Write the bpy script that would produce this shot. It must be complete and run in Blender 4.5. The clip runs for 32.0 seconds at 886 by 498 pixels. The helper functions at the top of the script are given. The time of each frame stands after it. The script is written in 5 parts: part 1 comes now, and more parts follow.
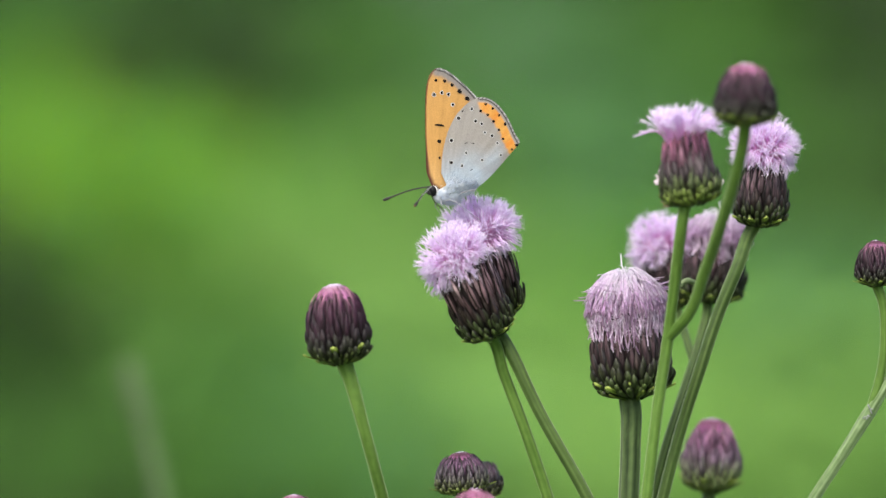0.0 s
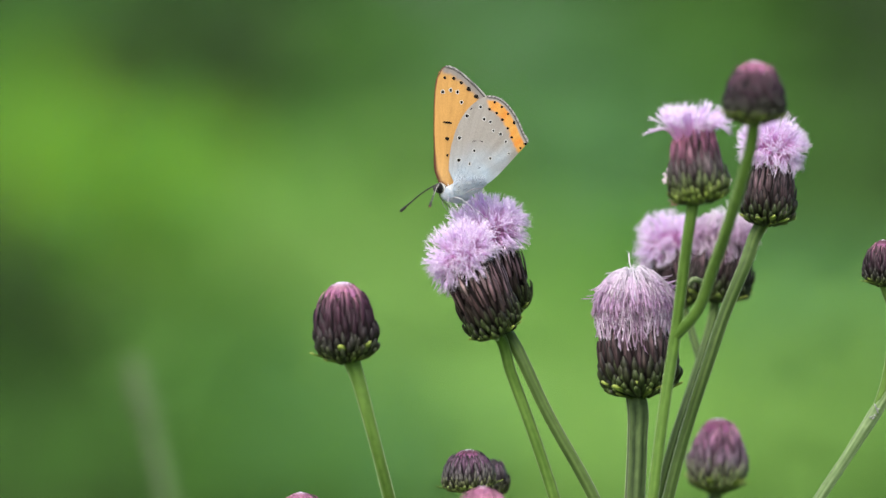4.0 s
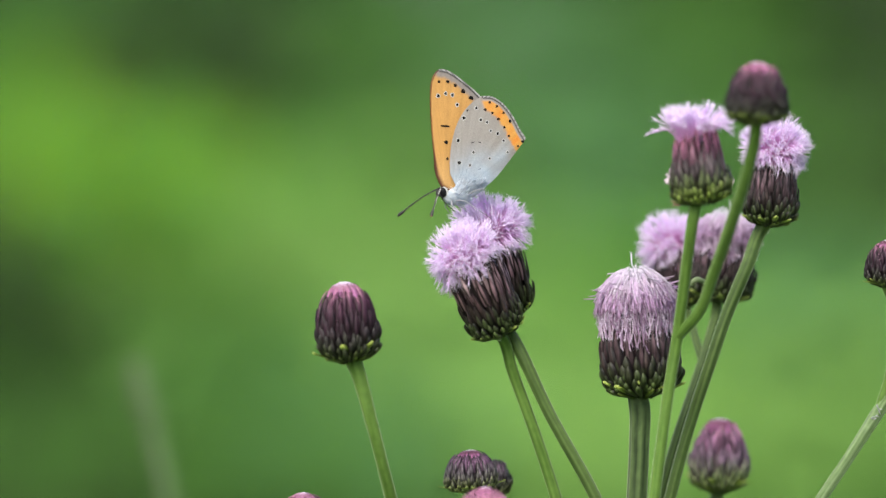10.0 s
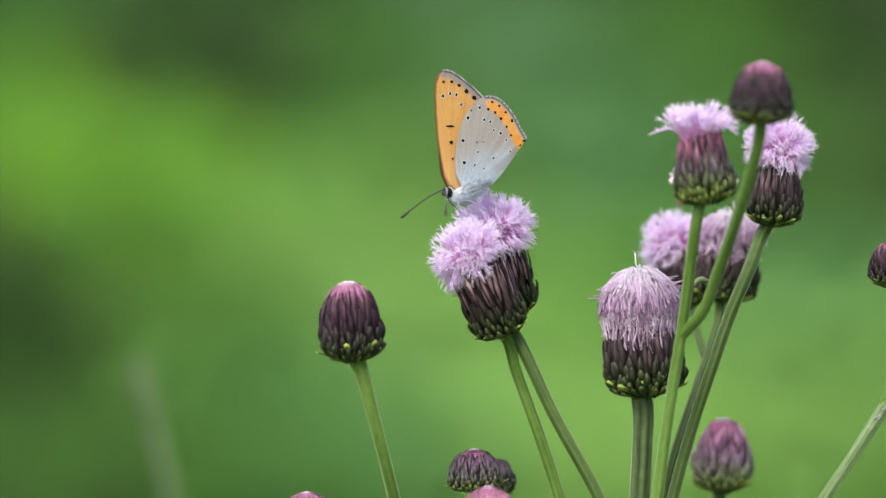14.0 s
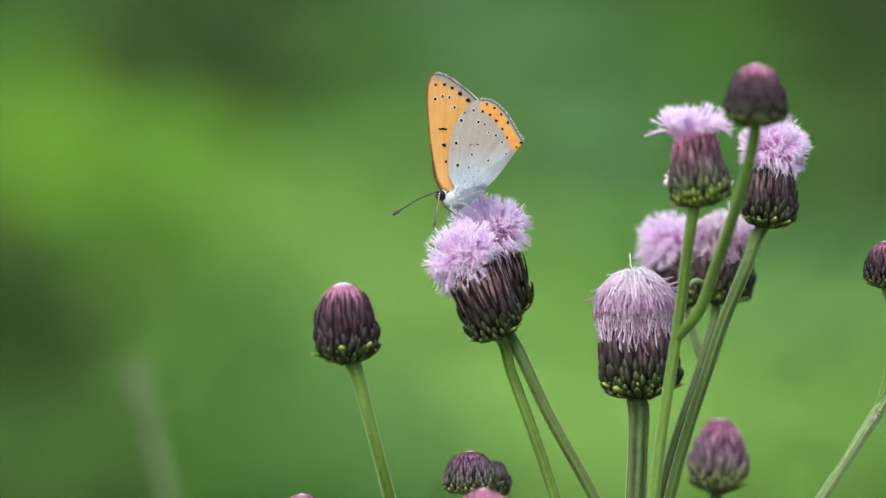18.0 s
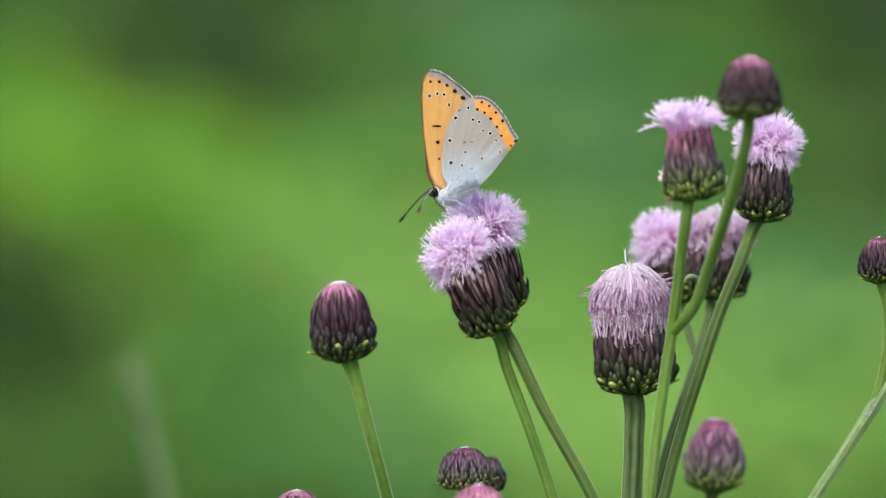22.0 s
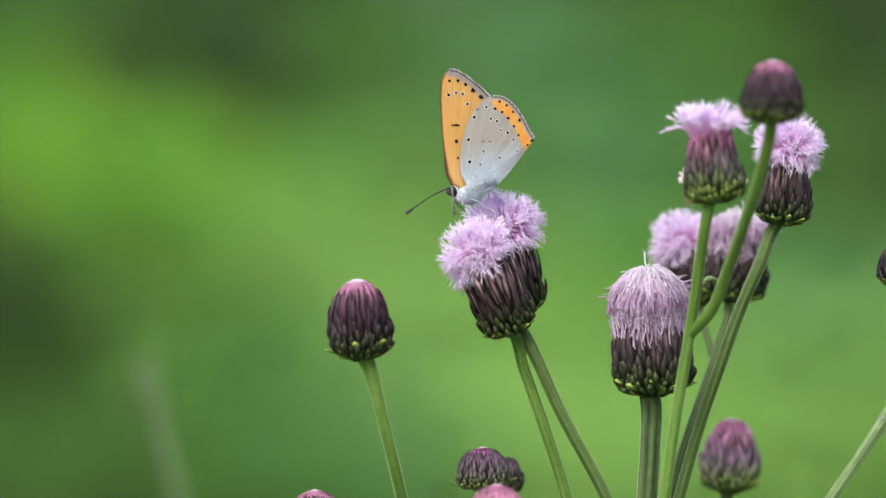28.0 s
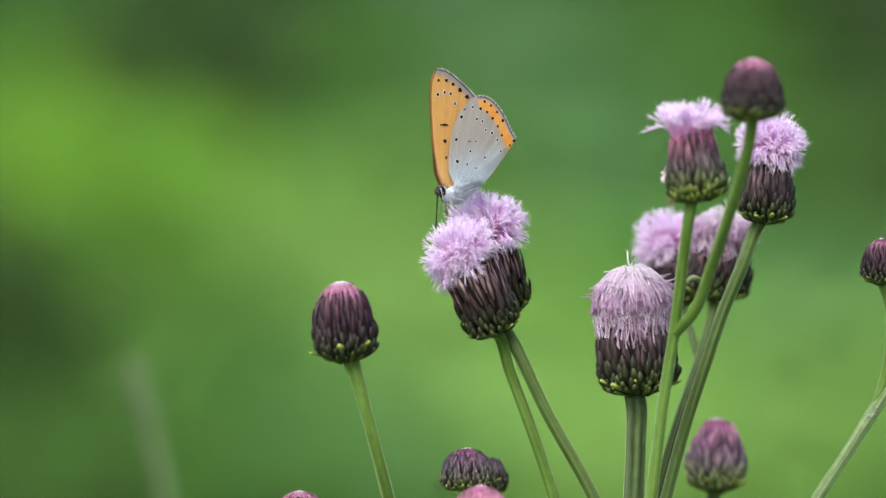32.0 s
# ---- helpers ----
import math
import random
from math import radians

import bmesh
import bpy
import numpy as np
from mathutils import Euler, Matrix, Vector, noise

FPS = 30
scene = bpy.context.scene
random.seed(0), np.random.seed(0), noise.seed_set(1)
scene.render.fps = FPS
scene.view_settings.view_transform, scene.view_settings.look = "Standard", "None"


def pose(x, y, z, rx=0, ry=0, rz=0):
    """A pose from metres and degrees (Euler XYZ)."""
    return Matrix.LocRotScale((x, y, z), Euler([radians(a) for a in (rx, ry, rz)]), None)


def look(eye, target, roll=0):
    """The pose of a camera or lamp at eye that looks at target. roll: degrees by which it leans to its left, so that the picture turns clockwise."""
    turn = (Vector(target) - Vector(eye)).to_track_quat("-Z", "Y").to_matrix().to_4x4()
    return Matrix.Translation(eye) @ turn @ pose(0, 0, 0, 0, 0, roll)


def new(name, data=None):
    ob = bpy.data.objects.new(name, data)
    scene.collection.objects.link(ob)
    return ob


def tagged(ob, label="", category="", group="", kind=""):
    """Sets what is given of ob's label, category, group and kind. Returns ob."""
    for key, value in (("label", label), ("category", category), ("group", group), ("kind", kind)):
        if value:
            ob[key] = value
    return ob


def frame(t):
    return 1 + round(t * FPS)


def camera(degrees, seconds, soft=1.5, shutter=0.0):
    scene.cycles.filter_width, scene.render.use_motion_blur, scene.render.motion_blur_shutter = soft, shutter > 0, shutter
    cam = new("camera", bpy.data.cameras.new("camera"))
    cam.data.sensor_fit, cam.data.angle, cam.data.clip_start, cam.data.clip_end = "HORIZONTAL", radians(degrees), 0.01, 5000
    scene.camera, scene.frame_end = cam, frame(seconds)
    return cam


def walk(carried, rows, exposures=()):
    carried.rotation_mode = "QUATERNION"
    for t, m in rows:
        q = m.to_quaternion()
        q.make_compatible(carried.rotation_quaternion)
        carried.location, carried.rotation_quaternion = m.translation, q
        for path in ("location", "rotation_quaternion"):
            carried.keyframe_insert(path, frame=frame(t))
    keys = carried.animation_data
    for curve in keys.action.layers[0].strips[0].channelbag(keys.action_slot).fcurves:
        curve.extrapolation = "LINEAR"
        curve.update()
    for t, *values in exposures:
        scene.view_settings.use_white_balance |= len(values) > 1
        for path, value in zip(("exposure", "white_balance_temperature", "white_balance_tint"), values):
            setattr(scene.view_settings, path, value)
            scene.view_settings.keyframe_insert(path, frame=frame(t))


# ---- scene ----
# A long lens on a tripod, at the height of the flowers.
FOCUS = 1.1212
EYE = 0.40
cam = camera(8.0, 32.0, soft=1.5)
cam.data.dof.use_dof = True
cam.data.dof.focus_distance = FOCUS
cam.data.dof.aperture_fstop = 9.3
cam.data.dof.aperture_blades = 0
stand = look((0, -FOCUS, EYE), (0, 0, EYE))
walk(cam, [(0.0, stand), (32.0, stand)], [(0.0, 0.72), (32.0, 0.72)])

# ---- light: a bright, thinly clouded sky ----
world = bpy.data.worlds.new("sky")
scene.world = world
world.use_nodes = True
wn = world.node_tree
sky = wn.nodes.new("ShaderNodeTexSky")
sky.sky_type = "NISHITA"
sky.sun_disc = False
sky.sun_elevation = radians(50)
sky.sun_rotation = radians(201)
sky.dust_density = 3.0
wn.links.new(sky.outputs[0], wn.nodes["Background"].inputs[0])
wn.nodes["Background"].inputs[1].default_value = 0.15
sun = new("sun", bpy.data.lights.new("sun", "SUN"))
sun.data.energy = 3.5
sun.data.angle = radians(65)
sun.data.color = (1.0, 0.95, 0.87)
sun.matrix_world = look((-0.5, -1.3, 1.66), (0, 0, 0))


# ---- materials ----
def nodes_of(name):
    m = bpy.data.materials.new(name)
    m.use_nodes = True
    t = m.node_tree
    return m, t, t.nodes["Principled BSDF"]


def ramp(t, stops):
    r = t.nodes.new("ShaderNodeValToRGB")
    e = r.color_ramp.elements
    while len(e) < len(stops):
        e.new(0.5)
    for k, (p, c) in zip(e, stops):
        k.position, k.color = p, (*c, 1)
    return r


def noise_of(t, scale, detail=3.0, coord="Object", stretch=None):
    tc = t.nodes.new("ShaderNodeTexCoord")
    n = t.nodes.new("ShaderNodeTexNoise")
    n.inputs["Scale"].default_value = scale
    n.inputs["Detail"].default_value = detail
    if stretch:
        mp = t.nodes.new("ShaderNodeMapping")
        mp.inputs["Scale"].default_value = stretch
        t.links.new(tc.outputs[coord], mp.inputs[0])
        t.links.new(mp.outputs[0], n.inputs["Vector"])
    else:
        t.links.new(tc.outputs[coord], n.inputs["Vector"])
    return n


def bump_of(t, b, n, strength, distance):
    k = t.nodes.new("ShaderNodeBump")
    k.inputs["Strength"].default_value = strength
    k.inputs["Distance"].default_value = distance
    t.links.new(n.outputs[0], k.inputs["Height"])
    t.links.new(k.outputs[0], b.inputs["Normal"])


def thin(t, b, share):
    """Lets light through a thin membrane of the surface's own colour."""
    tr = t.nodes.new("ShaderNodeBsdfTranslucent")
    mx = t.nodes.new("ShaderNodeMixShader")
    mx.inputs[0].default_value = share
    src = b.inputs["Base Color"]
    if src.is_linked:
        t.links.new(src.links[0].from_socket, tr.inputs[0])
    else:
        tr.inputs[0].default_value = src.default_value
    t.links.new(b.outputs[0], mx.inputs[1])
    t.links.new(tr.outputs[0], mx.inputs[2])
    t.links.new(mx.outputs[0], t.nodes["Material Output"].inputs[0])


def plain(name, a, b2, scale, rough=0.6, bump=0.0, share=0.0, stretch=None, dist=0.0002):
    """Two tones in a noise of real size, with relief."""
    m, t, b = nodes_of(name)
    n = noise_of(t, scale, stretch=stretch)
    r = ramp(t, [(0.3, a), (0.7, b2)])
    t.links.new(n.outputs[0], r.inputs[0])
    t.links.new(r.outputs[0], b.inputs["Base Color"])
    b.inputs["Roughness"].default_value = rough
    if bump:
        bump_of(t, b, n, bump, dist)
    if share:
        thin(t, b, share)
    return m


def bract_material(name, foot, middle, tip, margin, share=0.5, edge=0.2):
    """A scale: foot, middle and tip in tones of their own, a margin of another, fine streaks along it, each scale a little different.
    The mesh's pattern tells how far across (red) and along (green) the scale a place lies."""
    m, t, b = nodes_of(name)
    at = t.nodes.new("ShaderNodeAttribute")
    at.attribute_name = "pattern"
    sp = t.nodes.new("ShaderNodeSeparateColor")
    t.links.new(at.outputs["Color"], sp.inputs[0])
    info = t.nodes.new("ShaderNodeObjectInfo")
    place = t.nodes.new("ShaderNodeCombineXYZ")
    for k, (source, by) in enumerate(((sp.outputs[0], 9.0), (sp.outputs[1], 1.3), (info.outputs["Random"], 60.0))):
        mul = t.nodes.new("ShaderNodeMath")
        mul.operation = "MULTIPLY"
        mul.inputs[1].default_value = by
        t.links.new(source, mul.inputs[0])
        t.links.new(mul.outputs[0], place.inputs[k])
    n = t.nodes.new("ShaderNodeTexNoise")
    n.inputs["Scale"].default_value = 1.0
    n.inputs["Detail"].default_value = 3.0
    t.links.new(place.outputs[0], n.inputs["Vector"])
    r = ramp(t, [(0.15, foot), (0.55, middle), (0.97, tip)])
    t.links.new(sp.outputs[1], r.inputs[0])
    rim = ramp(t, [(edge * 0.5, (share,) * 3), (edge * 0.5 + 0.13, (0, 0, 0)), (0.87 - edge * 0.5, (0, 0, 0)), (1 - edge * 0.5, (share,) * 3)])
    t.links.new(sp.outputs[0], rim.inputs[0])
    mx = t.nodes.new("ShaderNodeMix")
    mx.data_type = "RGBA"
    t.links.new(rim.outputs[0], mx.inputs["Factor"])
    t.links.new(r.outputs[0], mx.inputs["A"])
    mx.inputs["B"].default_value = (*margin, 1)
    streak = t.nodes.new("ShaderNodeMapRange")
    for key, value in (("From Min", 0.32), ("From Max", 0.68), ("To Min", 0.28), ("To Max", 1.55)):
        streak.inputs[key].default_value = value
    t.links.new(n.outputs[0], streak.inputs[0])
    own = t.nodes.new("ShaderNodeMapRange")
    own.inputs["To Min"].default_value = 0.7
    own.inputs["To Max"].default_value = 1.35
    t.links.new(info.outputs["Random"], own.inputs[0])
    both = t.nodes.new("ShaderNodeMath")
    both.operation = "MULTIPLY"
    t.links.new(streak.outputs[0], both.inputs[0])
    t.links.new(own.outputs[0], both.inputs[1])
    hs = t.nodes.new("ShaderNodeHueSaturation")
    t.links.new(both.outputs[0], hs.inputs["Value"])
    t.links.new(mx.outputs["Result"], hs.inputs["Color"])
    t.links.new(hs.outputs[0], b.inputs["Base Color"])
    b.inputs["Roughness"].default_value = 0.45
    b.inputs["Specular IOR Level"].default_value = 0.22
    return m


def attribute_material(name, rough, share, grain, bump=0.0, gain=1.0):
    """Colour from the mesh's own pattern attribute, broken up by a fine grain."""
    m, t, b = nodes_of(name)
    at = t.nodes.new("ShaderNodeAttribute")
    at.attribute_name = "pattern"
    n = noise_of(t, grain, 4.0)
    rg = t.nodes.new("ShaderNodeMapRange")
    rg.inputs["From Min"].default_value = 0.3
    rg.inputs["From Max"].default_value = 0.7
    rg.inputs["To Min"].default_value = 0.88 * gain
    rg.inputs["To Max"].default_value = 1.1 * gain
    t.links.new(n.outputs[0], rg.inputs[0])
    hs = t.nodes.new("ShaderNodeHueSaturation")
    t.links.new(at.outputs["Color"], hs.inputs["Color"])
    t.links.new(rg.outputs[0], hs.inputs["Value"])
    t.links.new(hs.outputs[0], b.inputs["Base Color"])
    b.inputs["Roughness"].default_value = rough
    if bump:
        bump_of(t, b, n, bump, 0.00005)
    thin(t, b, share)
    return m


M_STEM = attribute_material("stem_green", 0.6, 0.10, 700)
for key, value in (("Specular IOR Level", 0.2), ("Sheen Weight", 0.7), ("Sheen Roughness", 0.35), ("Sheen Tint", (0.75, 0.9, 0.55, 1))):  # a fine down
    M_STEM.node_tree.nodes["Principled BSDF"].inputs[key].default_value = value
STEM_TONES = {  # grooves and ridges of a stem
    "green": (Vector((0.028, 0.058, 0.010)), Vector((0.085, 0.140, 0.034))),
    "fresh": (Vector((0.050, 0.108, 0.013)), Vector((0.118, 0.212, 0.040))),
    "grey": (Vector((0.020, 0.042, 0.009)), Vector((0.078, 0.125, 0.034))),
    "ribbed": (Vector((0.011, 0.026, 0.006)), Vector((0.095, 0.145, 0.050))),
    "sage": (Vector((0.070, 0.125, 0.034)), Vector((0.22, 0.30, 0.15))),
}
# near-black, so that gaps between scales look deep in shade
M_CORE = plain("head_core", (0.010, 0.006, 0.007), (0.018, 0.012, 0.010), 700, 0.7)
M_BRACT_LIME = bract_material("bract_lime", (0.05, 0.075, 0.014), (0.105, 0.15, 0.026), (0.13, 0.17, 0.030), (0.05, 0.07, 0.014), 0.8)


M_BRACT_PALE = bract_material("bract_yellow_green", (0.08, 0.11, 0.020), (0.19, 0.25, 0.046), (0.28, 0.34, 0.080), (0.13, 0.17, 0.035), 0.6)


def scale_tones(name, dark, tones, low_edge=0.10, high_edge=0.22):
    """Scales from a head's foot to its mouth: each with a pale ridge between dark margins, deepened for the shade
    between scales; a tone may name its tip's colour too.
    """
    made = []
    for k, tone in enumerate(tones):
        u = k / (len(tones) - 1)
        two = isinstance(tone[0], tuple)
        ridge = Vector(tone[0] if two else tone)
        tip = Vector(tone[1]) if two else ridge * (1.2 - 0.85 * u)
        made.append(bract_material("bract_" + name, ridge * (0.2 + 0.25 * u), ridge * (0.75 + 0.4 * u), tip, dark, 0.92, low_edge + (high_edge - low_edge) * u))
    return made


CORES = {"mauve_bud": plain("core_mauve", (0.10, 0.055, 0.08), (0.15, 0.075, 0.12), 700, 0.8), "rose_bud": plain("core_rose", (0.22, 0.085, 0.13), (0.28, 0.10, 0.17), 700, 0.8)}
M_CURL = plain("leaf_grey_green", (0.09, 0.13, 0.05), (0.15, 0.20, 0.09), 900, 0.7)
M_FLORET = attribute_material("floret_lilac", 0.7, 0.45, 2500)
M_WING = attribute_material("wing_scales", 0.75, 0.12, 5000, 0.3)
M_SPOT = plain("spot_black", (0.004, 0.003, 0.003), (0.012, 0.010, 0.009), 6000, 0.9)
M_SPOT.node_tree.nodes["Principled BSDF"].inputs["Specular IOR Level"].default_value = 0.1
M_RING = plain("ring_white", (0.38, 0.38, 0.37), (0.48, 0.48, 0.47), 6000, 0.8)
M_FUR = plain("fur_blue_grey", (0.68, 0.76, 0.85), (0.93, 0.96, 0.98), 1500, 0.9, 0.4, 0.5)
M_HAIR = plain("hair_slate", (0.12, 0.15, 0.19), (0.30, 0.36, 0.43), 2600, 0.9)
M_DARK = plain("chitin_dark", (0.010, 0.009, 0.009), (0.032, 0.027, 0.025), 5000, 0.6)
M_BAND = plain("chitin_pale", (0.55, 0.55, 0.52), (0.7, 0.7, 0.68), 5000, 0.6)
M_LEG = plain("leg_grey", (0.18, 0.18, 0.20), (0.38, 0.37, 0.40), 5000, 0.7)
M_FLUFF = plain("wisp_pale", (0.50, 0.40, 0.46), (0.68, 0.58, 0.64), 3000, 0.8)
M_DRY = plain("wisp_brown", (0.12, 0.06, 0.05), (0.26, 0.14, 0.12), 3000, 0.8)
M_RUST = plain("club_rust", (0.09, 0.035, 0.015), (0.15, 0.06, 0.025), 5000, 0.7)


def eye_material():
    m, t, b = nodes_of("eye_black")
    b.inputs["Base Color"].default_value = (0.006, 0.006, 0.007, 1)
    b.inputs["Roughness"].default_value = 0.3
    b.inputs["Specular IOR Level"].default_value = 0.15
    bump_of(t, b, noise_of(t, 9000), 0.2, 0.00002)
    return m


M_EYE = eye_material()
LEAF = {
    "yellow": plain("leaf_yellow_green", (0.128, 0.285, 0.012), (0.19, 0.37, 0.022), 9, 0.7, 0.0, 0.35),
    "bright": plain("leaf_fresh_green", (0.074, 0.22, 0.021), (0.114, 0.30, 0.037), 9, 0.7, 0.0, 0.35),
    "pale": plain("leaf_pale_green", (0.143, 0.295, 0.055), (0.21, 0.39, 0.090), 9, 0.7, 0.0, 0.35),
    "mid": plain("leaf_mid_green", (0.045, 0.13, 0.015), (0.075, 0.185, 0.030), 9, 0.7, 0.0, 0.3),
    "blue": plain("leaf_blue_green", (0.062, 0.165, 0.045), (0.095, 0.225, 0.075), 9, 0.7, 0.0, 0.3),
    # dark: leaf colour lowered to give the shadowed gaps between herbs
    "dark": plain("leaf_shaded_green", (0.014, 0.034, 0.006), (0.028, 0.06, 0.011), 9, 0.7, 0.0, 0.25),
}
for leaf in LEAF.values():
    leaf.node_tree.nodes["Principled BSDF"].inputs["Specular IOR Level"].default_value = 0.2
M_BARK = plain("bark_grey_brown", (0.05, 0.045, 0.035), (0.11, 0.10, 0.08), 40, 0.85, 0.6, dist=0.003)
M_GRASS = plain("grass_blade", (0.07, 0.14, 0.03), (0.14, 0.24, 0.06), 6, 0.5, 0.0, 0.3)
M_STRAW = plain("pale_straw", (0.080, 0.135, 0.050), (0.115, 0.17, 0.075), 60, 0.7, 0.0, 0.2)
M_SOIL = plain("meadow_soil", (0.05, 0.085, 0.022), (0.09, 0.14, 0.04), 3, 0.9, 0.5, dist=0.02)


# ---- helpers for shapes ----
def mesh(name, verts, faces, material, smooth=True, pattern=None):
    me = bpy.data.meshes.new(name)
    me.from_pydata([tuple(v) for v in verts], [], faces)
    if smooth:
        me.polygons.foreach_set("use_smooth", [True] * len(me.polygons))
    if pattern is not None:
        at = me.color_attributes.new("pattern", "FLOAT_COLOR", "POINT")
        at.data.foreach_set("color", np.array([(*c, 1.0) for c in pattern], dtype=np.float32).ravel())
    me.materials.append(material)
    me.update()
    return me


def part(name, me, parent, label="", m=None):
    ob = new(name, me)
    ob.parent = parent
    if m is not None:
        ob.matrix_basis = m
    return tagged(ob, label)


def thing(name, x, y, z, label, category, group=""):
    ob = new(name)
    ob.empty_display_size = 0.02
    ob.location = (x, y, z)
    return tagged(ob, label, category, group)


def bearing(x, z, y=0.0):
    """A place y mm behind the plane of focus, on the sight line that meets that plane x mm across and z mm above the axis."""
    f = (FOCUS + y / 1000) / FOCUS
    return Vector((x * f / 1000, y / 1000, EYE + z * f / 1000))


def smooth_line(pts, radii, steps):
    """Points and radii along a smooth line that does not overshoot where its points lie unevenly."""
    gap = [max((b - a).length, 1e-9) for a, b in zip(pts, pts[1:])]
    slope = [(b - a) / g for a, b, g in zip(pts, pts[1:], gap)]
    way = [slope[0]] + [(slope[i] * gap[i + 1] + slope[i + 1] * gap[i]) / (gap[i] + gap[i + 1]) for i in range(len(gap) - 1)] + [slope[-1]]
    out, rad = [], []
    for i, g in enumerate(gap):
        for k in range(steps):
            u = k / steps
            u2, u3 = u * u, u ** 3
            out.append(pts[i] * (2 * u3 - 3 * u2 + 1) + pts[i + 1] * (3 * u2 - 2 * u3) + way[i] * g * (u3 - 2 * u2 + u) + way[i + 1] * g * (u3 - u2))
            rad.append(radii[i] * (1 - u) + radii[i + 1] * u)
    return out + [pts[-1]], rad + [radii[-1]]


def tube(pts, radii, sides=10, steps=6, rib=0.0, verts=None, faces=None):
    """A swept, tapering stalk; rib deepens grooves along it. Adds to verts and faces."""
    verts = [] if verts is None else verts
    faces = [] if faces is None else faces
    line, rad = smooth_line([Vector(p) for p in pts], radii, steps)
    side = None
    start = len(verts)
    for i, (p, r) in enumerate(zip(line, rad)):
        way = (line[min(i + 1, len(line) - 1)] - line[max(i - 1, 0)]).normalized()
        side = way.orthogonal().normalized() if side is None else (side - way * side.dot(way)).normalized()
        up = way.cross(side)
        for k in range(sides):
            a = 2 * math.pi * k / sides
            q = r * (1 + rib * math.cos(7 * a))
            verts.append(p + q * (math.cos(a) * side + math.sin(a) * up))
    for i in range(len(line) - 1):
        for k in range(sides):
            a, b = start + i * sides + k, start + i * sides + (k + 1) % sides
            faces.append((a, b, b + sides, a + sides))
    faces.append(tuple(start + k for k in reversed(range(sides))))
    last = start + (len(line) - 1) * sides
    faces.append(tuple(last + k for k in range(sides)))
    return verts, faces


def ball(verts, faces, centre, radii, rings=8, sides=12, turn=None):
    """An ellipsoid added to verts and faces."""
    s = len(verts)
    turn = turn or Matrix.Identity(3)
    for i in range(rings + 1):
        a = math.pi * (0.02 + 0.96 * i / rings)
        for k in range(sides):
            b = 2 * math.pi * k / sides
            v = Vector((radii[0] * math.sin(a) * math.cos(b), radii[1] * math.sin(a) * math.sin(b), radii[2] * math.cos(a)))
            verts.append(Vector(centre) + turn @ v)
    for i in range(rings):
        for k in range(sides):
            a, b = s + i * sides + k, s + i * sides + (k + 1) % sides
            faces.append((a, a + sides, b + sides, b))
    faces.append(tuple(s + k for k in range(sides)))
    faces.append(tuple(s + rings * sides + k for k in reversed(range(sides))))


def between(table, s):
    for (a, p), (b, q) in zip(table, table[1:]):
        if s <= b:
            u = (s - a) / (b - a)
            return p + (q - p) * u
    return table[-1][1]


# ---- ground ----
def ground():
    n, size = 24, 700.0
    verts, faces = [], []
    for i in range(n + 1):
        for j in range(n + 1):
            x, y = ((i / n) * 2 - 1), ((j / n) * 2 - 1)
            x, y = size * x * abs(x) ** 1.5, size * y * abs(y) ** 1.5
            r = math.hypot(x, y)
            z = 0.0 if r < 30 else 0.6 * noise.noise((x * 0.02, y * 0.02, 0.3))
            verts.append((x, y, z))
    for i in range(n):
        for j in range(n):
            a = i * (n + 1) + j
            faces.append((a, a + n + 1, a + n + 2, a + 1))
    tagged(new("ground", mesh("ground", verts, faces, M_SOIL)), "green meadow ground with soil between the grass", "ground", kind="structure")


def blades(name, count, x0, x1, y0, y1, low, high, material, seed, label):
    rng = random.Random(seed)
    verts, faces = [], []
    for _ in range(count):
        x, y = rng.uniform(x0, x1), rng.uniform(y0, y1)
        h, w = rng.uniform(low, high), rng.uniform(0.0015, 0.0035) * (1 + max(0, y) * 0.2)
        a, lean = rng.uniform(0, 6.28), rng.uniform(0.05, 0.35) * h
        dx, dy = math.cos(a) * w, math.sin(a) * w
        lx, ly = -math.sin(a) * lean, math.cos(a) * lean
        s = len(verts)
        verts += [(x - dx, y - dy, 0), (x + dx, y + dy, 0), (x + dx * 0.8 + lx * 0.35, y + dy * 0.8 + ly * 0.35, h * 0.6),
                  (x - dx * 0.8 + lx * 0.35, y - dy * 0.8 + ly * 0.35, h * 0.6), (x + lx, y + ly, h)]
        faces += [(s, s + 1, s + 2, s + 3), (s + 3, s + 2, s + 4)]
    tagged(new(name, mesh(name, verts, faces, material)), label, "grass", kind="stuff")


ground()
blades("grass", 26000, -4.0, 4.0, -2.6, 5.4, 0.05, 0.20, M_GRASS, 3, "short green meadow grass growing from the soil")
blades("tall_grass", 20000, -5.0, 5.0, 5.0, 14.0, 0.08, 0.30, LEAF["mid"], 4, "taller green meadow grass further off")


# ---- leafy growth far behind the flowers ----
def leaf_into(verts, faces, p, way, up, length, width):
    side = way.cross(up).normalized()
    up = side.cross(way).normalized()
    s = len(verts)
    verts += [p, p + way * length * 0.4 + side * width * 0.5 + up * width * 0.12, p + way * length - up * length * 0.12,
              p + way * length * 0.4 - side * width * 0.5 + up * width * 0.12, p + way * length * 0.45]
    faces += [(s, s + 1, s + 4), (s + 1, s + 2, s + 4), (s, s + 4, s + 3), (s + 4, s + 2, s + 3)]


